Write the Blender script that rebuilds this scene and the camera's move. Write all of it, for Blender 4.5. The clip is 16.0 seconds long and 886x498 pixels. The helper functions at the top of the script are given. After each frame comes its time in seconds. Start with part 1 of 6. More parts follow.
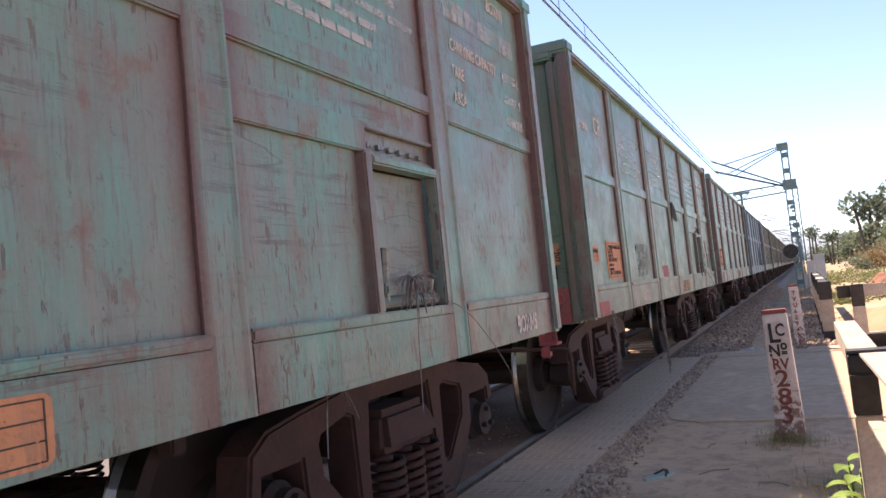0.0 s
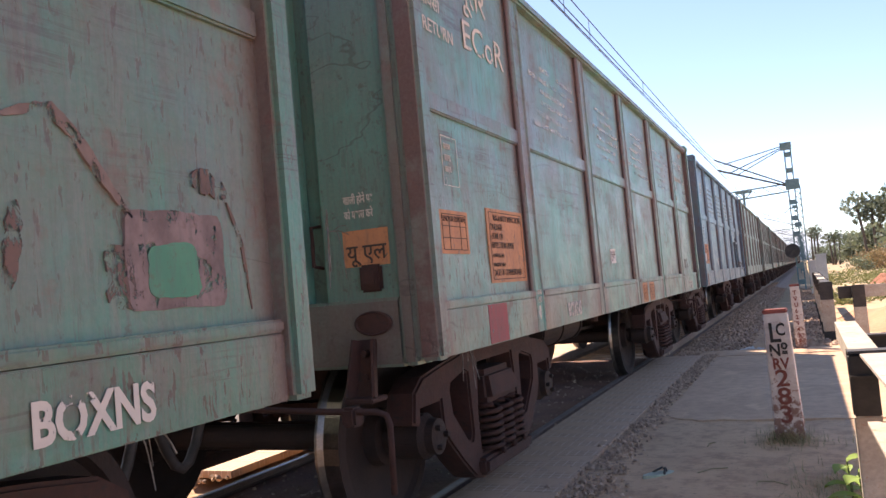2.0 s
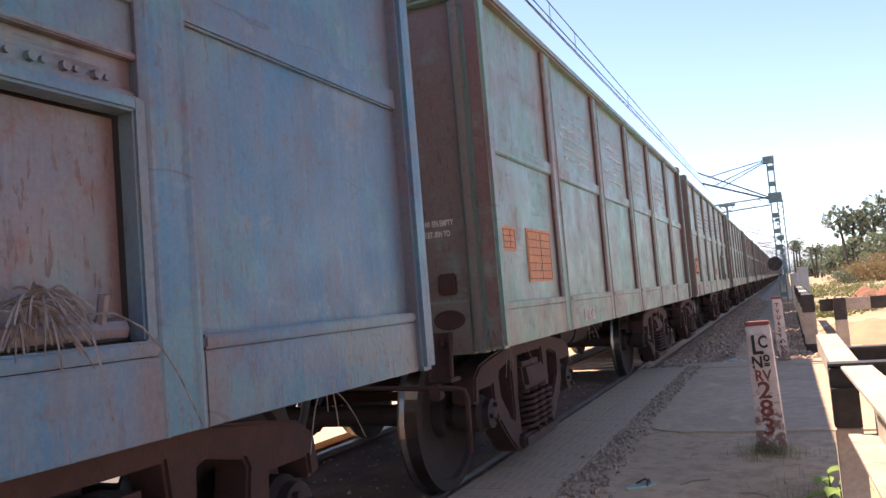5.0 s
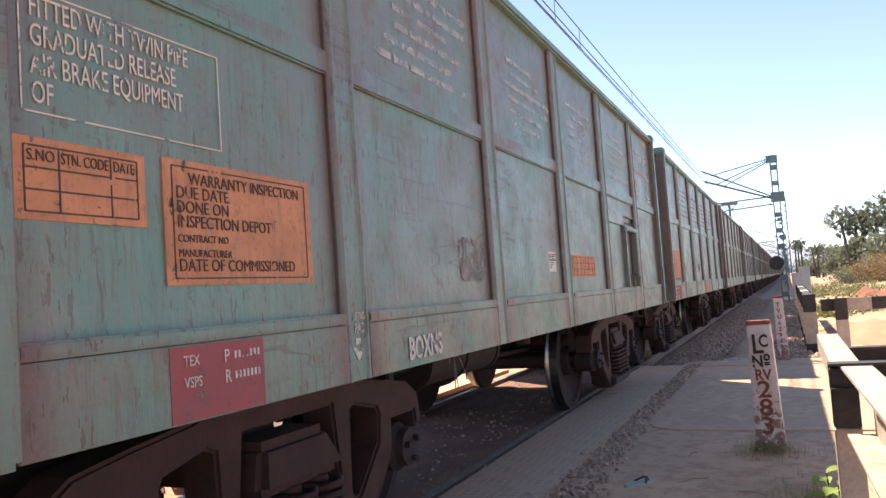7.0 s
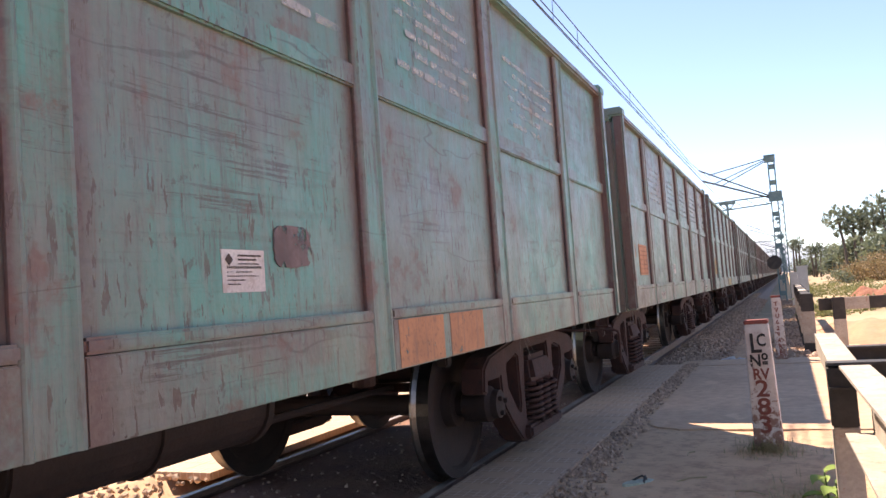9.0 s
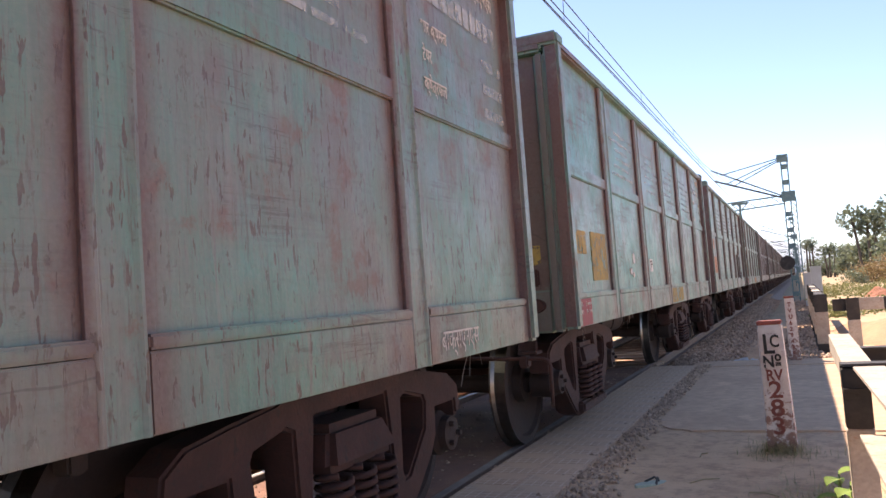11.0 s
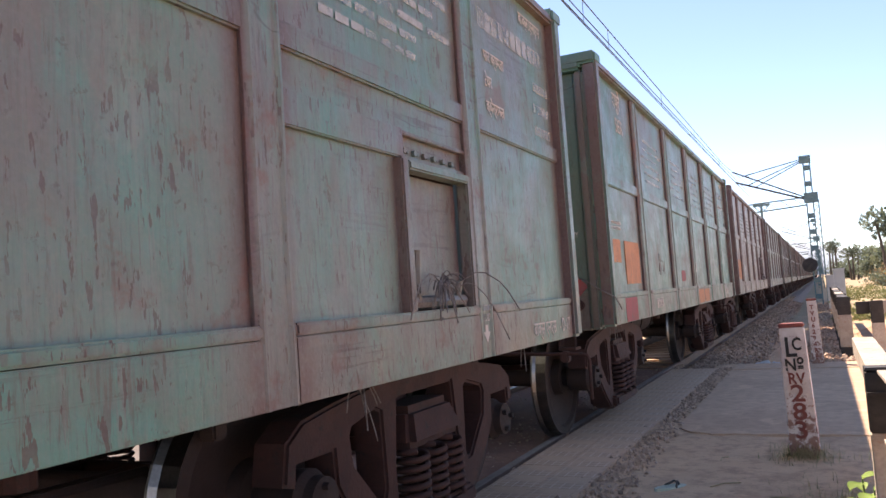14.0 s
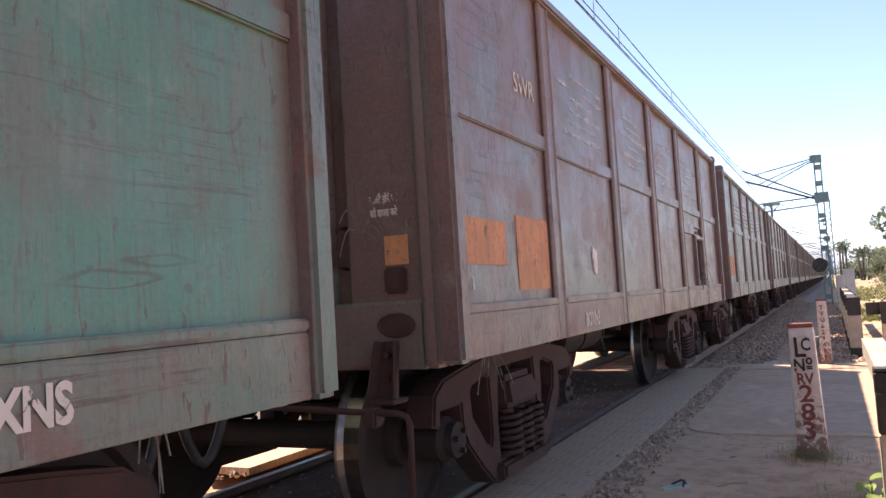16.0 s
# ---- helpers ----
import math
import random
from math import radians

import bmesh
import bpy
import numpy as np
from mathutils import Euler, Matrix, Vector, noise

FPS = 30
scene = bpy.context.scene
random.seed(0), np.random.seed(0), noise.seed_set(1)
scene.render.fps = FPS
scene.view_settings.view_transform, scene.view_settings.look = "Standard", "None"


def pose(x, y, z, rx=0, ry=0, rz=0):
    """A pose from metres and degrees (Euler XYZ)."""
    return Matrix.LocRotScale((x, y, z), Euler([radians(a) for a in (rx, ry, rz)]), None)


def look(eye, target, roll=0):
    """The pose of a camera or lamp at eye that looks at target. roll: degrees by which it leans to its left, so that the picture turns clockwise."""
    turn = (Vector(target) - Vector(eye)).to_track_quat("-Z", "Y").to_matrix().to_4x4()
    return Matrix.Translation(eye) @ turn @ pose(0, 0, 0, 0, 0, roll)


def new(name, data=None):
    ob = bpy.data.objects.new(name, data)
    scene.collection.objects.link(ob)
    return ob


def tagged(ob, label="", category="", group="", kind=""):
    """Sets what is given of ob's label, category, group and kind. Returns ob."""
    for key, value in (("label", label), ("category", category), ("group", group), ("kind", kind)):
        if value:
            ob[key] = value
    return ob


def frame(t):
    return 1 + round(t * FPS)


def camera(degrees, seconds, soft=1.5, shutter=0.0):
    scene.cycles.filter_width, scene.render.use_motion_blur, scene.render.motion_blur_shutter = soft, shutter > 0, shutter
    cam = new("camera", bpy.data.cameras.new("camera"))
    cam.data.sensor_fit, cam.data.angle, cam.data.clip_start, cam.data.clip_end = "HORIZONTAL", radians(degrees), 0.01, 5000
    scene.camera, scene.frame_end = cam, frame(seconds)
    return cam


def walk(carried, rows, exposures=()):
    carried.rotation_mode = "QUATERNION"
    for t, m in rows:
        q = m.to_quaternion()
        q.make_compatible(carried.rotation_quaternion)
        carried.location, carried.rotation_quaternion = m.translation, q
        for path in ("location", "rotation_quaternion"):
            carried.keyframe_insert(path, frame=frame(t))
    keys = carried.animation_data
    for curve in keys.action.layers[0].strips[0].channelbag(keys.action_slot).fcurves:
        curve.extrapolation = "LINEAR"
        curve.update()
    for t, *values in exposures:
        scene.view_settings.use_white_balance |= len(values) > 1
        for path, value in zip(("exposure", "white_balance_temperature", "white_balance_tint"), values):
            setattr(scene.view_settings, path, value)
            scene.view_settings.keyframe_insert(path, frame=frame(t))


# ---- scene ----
cam = camera(58.5, 16.0)
EYE_Z = 1.27
AIM = [  # seconds, yaw, pitch, roll
    (0.0, 24.54, 3.42, 5.76), (0.5, 24.33, 3.16, 5.62), (1.0, 24.43, 3.23, 5.46), (1.5, 24.60, 3.13, 5.18),
    (2.0, 24.61, 3.11, 5.08), (2.5, 24.69, 3.09, 4.80), (3.0, 23.70, 3.42, 3.51), (3.5, 23.41, 3.60, 4.02),
    (4.0, 23.51, 3.68, 4.61), (6.5, 23.51, 3.85, 4.68), (7.0, 23.58, 3.40, 3.95), (7.5, 23.53, 3.40, 4.22),
    (8.0, 23.47, 3.23, 4.10), (8.5, 23.51, 3.45, 4.15), (9.0, 23.45, 3.37, 4.02), (11.5, 24.46, 3.52, 4.00),
    (12.0, 24.81, 3.53, 3.82), (12.5, 25.62, 3.56, 3.73), (13.0, 25.30, 3.57, 3.95), (13.5, 25.41, 3.70, 4.07),
    (14.0, 25.61, 3.70, 3.92), (14.5, 25.53, 3.58, 3.69), (15.0, 25.67, 3.56, 3.63), (15.5, 26.06, 3.56, 3.43),
    (16.0, 26.18, 3.51, 3.40),
]
walk(cam, [(t, pose(0, 0, EYE_Z, 90 + p, r, y)) for t, y, p, r in AIM], exposures=[(0.0, 1.22, 7600, 20), (16.0, 1.22, 7600, 20)])

# ---- light ----
world = bpy.data.worlds.new("sky")
scene.world = world
world.use_nodes = True
wn = world.node_tree
sky = wn.nodes.new("ShaderNodeTexSky")
sky.sky_type = "NISHITA"
sky.sun_disc = False
sky.sun_elevation = radians(54)
sky.sun_rotation = radians(-49)
sky.altitude = 3600
sky.air_density, sky.dust_density, sky.ozone_density = 1.0, 0.0, 2.5
wn.links.new(sky.outputs[0], wn.nodes["Background"].inputs[0])
wn.nodes["Background"].inputs[1].default_value = 0.145
sun_data = bpy.data.lights.new("sun", "SUN")
sun_data.energy, sun_data.angle, sun_data.color = 5.0, radians(0.53), (1.0, 0.94, 0.85)
sun = new("sun", sun_data)
sun.matrix_world = look((-54.5, 47, 100), (0, 0, 0))


# ---- materials ----
class Nodes:
    """A small builder for procedural node materials."""

    def __init__(self, name):
        self.m = bpy.data.materials.new(name)
        self.m.use_nodes = True
        self.t = self.m.node_tree
        self.b = self.t.nodes["Principled BSDF"]
        self.out = self.t.nodes["Material Output"]

    def put(self, value, socket):
        if hasattr(value, "links"):
            self.t.links.new(value, socket)
        elif isinstance(value, (tuple, list)) and len(value) == 3 and socket.type == "RGBA":
            socket.default_value = (*value, 1)
        else:
            socket.default_value = value

    def coord(self, kind="Object", scale=(1, 1, 1), shift=False):
        c = self.t.nodes.new("ShaderNodeTexCoord").outputs[kind]
        mp = self.t.nodes.new("ShaderNodeMapping")
        mp.inputs["Scale"].default_value = scale
        self.t.links.new(c, mp.inputs["Vector"])
        if shift:
            info = self.t.nodes.new("ShaderNodeObjectInfo")
            mul = self.t.nodes.new("ShaderNodeVectorMath")
            mul.operation = "SCALE"
            mul.inputs[0].default_value = (37.0, 91.0, 53.0)
            self.t.links.new(info.outputs["Random"], mul.inputs["Scale"])
            self.t.links.new(mul.outputs[0], mp.inputs["Location"])
        return mp.outputs[0]

    def noise(self, vec, scale, detail=4, rough=0.6, distort=0.0):
        n = self.t.nodes.new("ShaderNodeTexNoise")
        n.inputs["Scale"].default_value, n.inputs["Detail"].default_value = scale, detail
        n.inputs["Roughness"].default_value, n.inputs["Distortion"].default_value = rough, distort
        self.t.links.new(vec, n.inputs["Vector"])
        return n.outputs["Fac"]

    def voronoi(self, vec, scale, feature="F1", out="Distance"):
        n = self.t.nodes.new("ShaderNodeTexVoronoi")
        n.feature = feature
        n.inputs["Scale"].default_value = scale
        self.t.links.new(vec, n.inputs["Vector"])
        return n.outputs[out]

    def ramp(self, fac, lo, hi, a=0.0, b=1.0):
        n = self.t.nodes.new("ShaderNodeMapRange")
        n.interpolation_type = "SMOOTHSTEP"
        for k, v in zip(("From Min", "From Max", "To Min", "To Max"), (lo, hi, a, b)):
            n.inputs[k].default_value = v
        self.t.links.new(fac, n.inputs["Value"])
        return n.outputs[0]

    def math(self, op, a, b=0.0):
        n = self.t.nodes.new("ShaderNodeMath")
        n.operation = op
        n.use_clamp = op not in ("SUBTRACT", "FRACT", "MODULO")
        self.put(a, n.inputs[0])
        self.put(b, n.inputs[1])
        return n.outputs[0]

    def mix(self, fac, a, b, blend="MIX"):
        n = self.t.nodes.new("ShaderNodeMix")
        n.data_type, n.blend_type = "RGBA", blend
        self.put(fac, n.inputs[0])
        self.put(a, n.inputs[6])
        self.put(b, n.inputs[7])
        return n.outputs[2]

    def info(self, out):
        return self.t.nodes.new("ShaderNodeObjectInfo").outputs[out]

    def axis(self, vec, k):
        n = self.t.nodes.new("ShaderNodeSeparateXYZ")
        self.t.links.new(vec, n.inputs[0])
        return n.outputs[k]

    def bump(self, height, strength=0.3, dist=0.02):
        n = self.t.nodes.new("ShaderNodeBump")
        n.inputs["Strength"].default_value, n.inputs["Distance"].default_value = strength, dist
        self.t.links.new(height, n.inputs["Height"])
        self.t.links.new(n.outputs[0], self.b.inputs["Normal"])
        return self

    def done(self, colour, rough=0.7, metal=0.0):
        self.put(colour, self.b.inputs["Base Color"])
        self.put(rough, self.b.inputs["Roughness"])
        self.put(metal, self.b.inputs["Metallic"])
        return self.m


def wagon_paint():
    """Faded, dusty, scratched wagon paint; the object's own colour is the coat."""
    n = Nodes("wagon_paint")
    v = n.coord("Object", (1, 1, 1), True)
    drip = n.coord("Object", (10, 10, 1.1), True)
    dash = n.coord("Object", (38, 38, 9), True)
    hair = n.coord("Object", (30, 30, 1.6), True)
    scrape = n.coord("Object", (1, 0.55, 16), True)
    g = n.coord("Generated")
    coat = n.info("Color")
    big = n.noise(v, 0.9, 5, 0.6, 0.8)
    mid = n.noise(v, 4.0, 6, 0.65)
    fine = n.noise(v, 60, 3)
    much = n.info("Alpha")
    patchy = n.ramp(n.noise(v, 0.8, 4, 0.6, 0.4), 0.42, 0.60)
    dust = (0.185, 0.132, 0.120)
    rich = n.mix(0.38, coat, (0.04, 0.28, 0.24))
    c = n.mix(n.ramp(n.noise(v, 1.3, 6, 0.7, 0.6), 0.47, 0.56, 0, 0.7), coat, rich)
    c = n.mix(n.ramp(n.noise(v, 2.3, 5, 0.7, 0.3), 0.56, 0.66, 0, 0.45), c, n.mix(0.5, coat, (0.30, 0.34, 0.30)))
    bare = n.math("ADD", n.math("MULTIPLY", big, 0.72), n.math("MULTIPLY", n.noise(drip, 1.2, 6, 0.7), 0.28))
    c = n.mix(n.math("MULTIPLY", n.ramp(bare, 0.40, 0.64, 0.06, 0.74), much), c, dust)
    c = n.mix(n.math("MULTIPLY", n.ramp(n.noise(drip, 1.5, 6, 0.7), 0.50, 0.66, 0, 0.38), much), c, (0.20, 0.155, 0.14))
    c = n.mix(n.ramp(n.noise(drip, 2.9, 5, 0.65), 0.52, 0.66, 0, 0.3), c, n.mix(0.25, coat, dust))
    c = n.mix(n.math("MULTIPLY", n.ramp(n.noise(drip, 4.2, 5, 0.7), 0.54, 0.66, 0, 0.6), much), c, (0.105, 0.068, 0.062))
    c = n.mix(n.ramp(n.noise(hair, 1.0, 6, 0.75), 0.46, 0.62, 0, 0.32), c, n.mix(0.6, c, (0.075, 0.055, 0.052)))
    c = n.mix(n.math("MULTIPLY", n.ramp(n.noise(hair, 0.6, 5, 0.7), 0.55, 0.67, 0, 0.25), much), c, (0.25, 0.21, 0.19))
    # rubbed to rust along the sheet's upright edges
    gy = n.math("ABSOLUTE", n.math("SUBTRACT", n.axis(g, 1), 0.5))
    c = n.mix(n.math("MULTIPLY", n.ramp(gy, 0.22, 0.50, 0, 0.45), much), c, dust)
    edge = n.math("MULTIPLY", n.ramp(gy, 0.40, 0.48), n.ramp(n.noise(v, 3.0, 6, 0.7), 0.26, 0.50))
    c = n.mix(n.math("MULTIPLY", n.math("MULTIPLY", edge, 0.9), much), c, (0.125, 0.066, 0.060))
    gz = n.axis(g, 2)
    middle = n.math("MULTIPLY", n.ramp(gy, 0.42, 0.24), n.math("MULTIPLY", n.ramp(gz, 0.26, 0.42), n.ramp(gz, 0.98, 0.86)))
    worn = n.math("MULTIPLY", middle, n.ramp(n.noise(v, 1.7, 5, 0.65), 0.40, 0.58))
    c = n.mix(n.math("MULTIPLY", n.math("MULTIPLY", worn, n.ramp(n.noise(drip, 0.9, 5, 0.7), 0.36, 0.62)), n.math("MULTIPLY", much, 0.55)), c, (0.15, 0.092, 0.085))
    lines = n.math("MULTIPLY", n.ramp(n.noise(scrape, 1.7, 7, 0.8), 0.525, 0.60), n.math("MULTIPLY", patchy, n.ramp(worn, 0.0, 0.5, 0.25, 1.0)))
    c = n.mix(n.math("MULTIPLY", n.math("MULTIPLY", lines, 0.92), n.math("MULTIPLY", much, much)), c, (0.075, 0.055, 0.052))
    # long wavering rub lines
    wave = n.noise(n.coord("Object", (1, 0.42, 2.4), True), 0.9, 4, 0.5)
    rub = n.math("SUBTRACT", 1.0, n.ramp(n.math("ABSOLUTE", n.math("SUBTRACT", wave, 0.53)), 0.0015, 0.006))
    c = n.mix(n.math("MULTIPLY", n.math("MULTIPLY", rub, n.ramp(n.noise(v, 0.7, 3), 0.48, 0.60)), 0.5), c, (0.055, 0.04, 0.038))
    rust = n.math("MULTIPLY", n.ramp(n.math("ADD", mid, n.math("MULTIPLY", big, 0.3)), 0.74, 0.84, 0, 0.6), much)
    c = n.mix(rust, c, (0.165, 0.068, 0.054))
    chips = n.math("MULTIPLY", n.ramp(n.noise(dash, 1.0, 3, 0.6), 0.605, 0.63), n.math("MULTIPLY", n.ramp(n.noise(v, 1.1, 4), 0.40, 0.54), much))
    c = n.mix(n.math("MULTIPLY", chips, 0.85), c, (0.09, 0.05, 0.042))
    c = n.mix(n.ramp(n.noise(v, 17, 5, 0.75), 0.58, 0.68, 0, 0.6), c, (0.085, 0.06, 0.052))
    c = n.mix(n.ramp(fine, 0.35, 0.75, 0, 0.12), c, (0.30, 0.26, 0.24))
    n.bump(n.math("ADD", n.math("MULTIPLY", big, 0.6), n.math("SUBTRACT", n.math("MULTIPLY", n.noise(v, 24, 5), 0.3), n.math("MULTIPLY", chips, 0.3))), 0.4, 0.03)
    return n.done(c, n.ramp(mid, 0.3, 0.7, 0.30, 0.52))


def grainy(name, a, b, scale, rough=0.85, metal=0.0, kind="Object", bump=0.4, dist=0.01, third=None, shift=False, stretch=(1, 1, 1)):
    """Two colours broken up at two scales, with fine relief."""
    n = Nodes(name)
    v = n.coord(kind, stretch, shift)
    big, fine = n.noise(v, scale, 6, 0.6), n.noise(v, scale * 9, 5, 0.65)
    c = n.mix(n.ramp(big, 0.35, 0.65), a, b)
    c = n.mix(n.ramp(fine, 0.35, 0.7, 0, 0.45), c, n.mix(0.5, a, (0.02, 0.018, 0.015)))
    if third:
        c = n.mix(n.ramp(n.noise(v, scale * 2.7, 5, 0.7), 0.56, 0.66, 0, 0.85), c, third)
    n.bump(fine, bump, dist)
    return n.done(c, rough, metal)


def field_ground():
    """Dry trodden dirt that turns to thin weedy cover out in the field."""
    n = Nodes("dry_dirt")
    v = n.coord("Object")
    big, fine = n.noise(v, 0.9, 6, 0.6), n.noise(v, 8, 6, 0.7)
    c = n.mix(n.ramp(big, 0.35, 0.65), (0.62, 0.40, 0.245), (0.52, 0.335, 0.205))
    c = n.mix(n.ramp(n.noise(v, 2.4, 5, 0.7), 0.54, 0.66, 0, 0.7), c, (0.40, 0.245, 0.15))
    c = n.mix(n.ramp(fine, 0.45, 0.68, 0, 0.6), c, (0.29, 0.18, 0.115))
    c = n.mix(n.ramp(n.noise(v, 24, 4, 0.75), 0.60, 0.70, 0, 0.65), c, (0.16, 0.105, 0.07))
    c = n.mix(n.ramp(n.noise(v, 55, 3, 0.7), 0.58, 0.72, 0, 0.5), c, (0.60, 0.43, 0.30))
    weeds = n.math("MULTIPLY", n.ramp(n.axis(v, 1), 24.0, 34.0), n.ramp(n.noise(v, 0.35, 6, 0.7), 0.30, 0.46))
    c = n.mix(n.math("MULTIPLY", weeds, 0.7), c, n.mix(n.noise(v, 1.5, 4), (0.20, 0.17, 0.09), (0.36, 0.28, 0.17)))
    n.bump(n.math("ADD", n.math("MULTIPLY", big, 0.4), n.math("MULTIPLY", fine, 0.6)), 0.7, 0.02)
    return n.done(c, 0.95)


PAINT = wagon_paint()
RUST = grainy("rusted_cast_steel", (0.042, 0.015, 0.012), (0.064, 0.023, 0.018), 6, 0.8, 0.0, third=(0.026, 0.017, 0.015), shift=True)
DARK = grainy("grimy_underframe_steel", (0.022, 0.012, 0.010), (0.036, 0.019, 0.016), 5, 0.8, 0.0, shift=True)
TREAD = grainy("polished_wheel_steel", (0.26, 0.245, 0.23), (0.18, 0.165, 0.155), 8, 0.32, 1.0, bump=0.05)
RAILHEAD = grainy("worn_rail_head", (0.27, 0.215, 0.185), (0.19, 0.15, 0.125), 6, 0.5, 0.3, bump=0.05)
RAILS = grainy("rail_steel", (0.13, 0.075, 0.055), (0.19, 0.11, 0.08), 5, 0.6, 0.1)
DIRT = field_ground()
CONCRETE = grainy("worn_concrete", (0.62, 0.40, 0.26), (0.53, 0.34, 0.22), 0.9, 0.9, bump=0.3, third=(0.66, 0.43, 0.27))
STONE = grainy("ballast_stone", (0.28, 0.19, 0.145), (0.42, 0.29, 0.22), 4, 0.9, bump=0.3)
WHITE = grainy("weathered_white_paint", (0.50, 0.43, 0.36), (0.40, 0.335, 0.275), 5, 0.75, bump=0.3, third=(0.36, 0.22, 0.16))
BLACK = grainy("weathered_black_paint", (0.03, 0.027, 0.025), (0.06, 0.05, 0.045), 5, 0.7, bump=0.3)
RED = grainy("faded_red_paint", (0.26, 0.06, 0.045), (0.20, 0.06, 0.05), 9, 0.75, bump=0.3)
STEEL = grainy("mast_steel", (0.10, 0.18, 0.19), (0.16, 0.24, 0.24), 4, 0.6, 0.2)
WIRE = grainy("dark_wire", (0.04, 0.045, 0.05), (0.06, 0.06, 0.06), 9, 0.6, 0.3)
LEAF = grainy("leaf_green", (0.06, 0.10, 0.03), (0.11, 0.13, 0.045), 0.8, 0.7)
BARK = grainy("palm_bark", (0.10, 0.08, 0.065), (0.16, 0.13, 0.1), 2, 0.9)


# ---- builders ----
def box(bm, x0, x1, y0, y1, z0, z1, bevel=0.0):
    vs = [bm.verts.new((x, y, z)) for x in (x0, x1) for y in (y0, y1) for z in (z0, z1)]
    fs = [bm.faces.new([vs[i] for i in q]) for q in ((0, 1, 3, 2), (4, 6, 7, 5), (0, 4, 5, 1), (2, 3, 7, 6), (0, 2, 6, 4), (1, 5, 7, 3))]
    if bevel:
        bmesh.ops.bevel(bm, geom=list({e for f in fs for e in f.edges}), offset=bevel, segments=2, affect="EDGES")
    return bm


def beam(bm, p, q, w, h, up=(0, 0, 1)):
    """A bar from p to q, w wide and h high."""
    p, q = Vector(p), Vector(q)
    a = (q - p).normalized()
    s = a.cross(Vector(up))
    if s.length < 1e-3:
        s = a.cross(Vector((1, 0, 0)))
    s.normalize()
    u = s.cross(a)
    vs = [bm.verts.new(e + s * i * w / 2 + u * j * h / 2) for e in (p, q) for i, j in ((-1, -1), (1, -1), (1, 1), (-1, 1))]
    for f in ((3, 2, 1, 0), (4, 5, 6, 7), (0, 1, 5, 4), (1, 2, 6, 5), (2, 3, 7, 6), (3, 0, 4, 7)):
        bm.faces.new([vs[i] for i in f])
    return bm


def tube(bm, pts, r, seg=8, r_end=None):
    """A round bar along the points."""
    pts = [Vector(p) for p in pts]
    rings = []
    for i, p in enumerate(pts):
        a = (pts[min(i + 1, len(pts) - 1)] - pts[max(i - 1, 0)]).normalized()
        s = a.cross(Vector((0, 0, 1)))
        if s.length < 1e-3:
            s = a.cross(Vector((1, 0, 0)))
        s.normalize()
        u = s.cross(a)
        k = r if r_end is None else r + (r_end - r) * i / (len(pts) - 1)
        rings.append([bm.verts.new(p + (s * math.cos(t) + u * math.sin(t)) * k) for t in (2 * math.pi * j / seg for j in range(seg))])
    for a, b in zip(rings, rings[1:]):
        for j in range(seg):
            bm.faces.new((a[j], a[(j + 1) % seg], b[(j + 1) % seg], b[j]))
    bm.faces.new(rings[0][::-1])
    bm.faces.new(rings[-1])
    return bm


def lathe(bm, profile, centre, seg=32):
    """Turns (radius, x) pairs about the x axis through centre."""
    c = Vector(centre)
    rings = [[bm.verts.new(c + Vector((x, r * math.cos(t), r * math.sin(t)))) for t in (2 * math.pi * j / seg for j in range(seg))] for r, x in profile]
    for a, b in zip(rings, rings[1:]):
        for j in range(seg):
            bm.faces.new((a[j], a[(j + 1) % seg], b[(j + 1) % seg], b[j]))
    bm.faces.new(rings[0][::-1])
    bm.faces.new(rings[-1])
    return bm


def mesh_of(name, bm, mat, smooth=False):
    me = bpy.data.meshes.new(name)
    bmesh.ops.recalc_face_normals(bm, faces=bm.faces[:])
    bm.to_mesh(me)
    bm.free()
    for m in mat if isinstance(mat, (list, tuple)) else (mat,):
        me.materials.append(m)
    if smooth:
        me.shade_smooth()
    return me


def part(name, bm, mat, parent=None, label="", smooth=False):
    ob = new(name, mesh_of(name, bm, mat, smooth))
    ob.parent = parent
    if label:
        ob["label"] = label
    return ob


def share(name, me, parent, at=(0, 0, 0)):
    ob = new(name, me)
    ob.parent = parent
    ob.location = at
    return ob


def empty(name, at=(0, 0, 0), parent=None):
    ob = new(name)
    ob.empty_display_size = 0.2
    ob.location = at
    ob.parent = parent
    return ob


def B():
    return bmesh.new()


# ---- the train ----
TRACK_X = -3.113         # the middle of the track
SIDE_X = 1.60            # half the wagon's width
PITCH, LENGTH = 10.80, 9.81
REAR = 5.175            # rear end of the first wagon at the start
RUN = [(0.0, 0.0), (0.5, 3.46), (1.0, 6.92), (1.5, 10.27), (2.0, 13.74), (2.5, 17.22), (3.0, 20.67), (3.5, 24.22), (4.0, 27.48), (6.5, 44.81), (7.0, 48.28),
       (8.0, 55.39), (8.5, 58.83), (9.0, 62.16), (11.5, 79.53), (12.5, 86.58), (13.0, 90.09), (14.5, 100.53), (15.0, 104.03), (16.0, 110.92)]   # how far the train has run
POSTS = (0.0, 1.61, 3.305, 4.915, 6.505, 8.20, 9.81)   # side posts along the wagon
Y0 = -LENGTH / 2
M0 = Y0 + 0.095         # where the signs are set out from
Z_SILL, Z_BAND, Z_MID0, Z_MID1, Z_TOP = 0.967, 1.195, 2.152, 2.25, 3.185


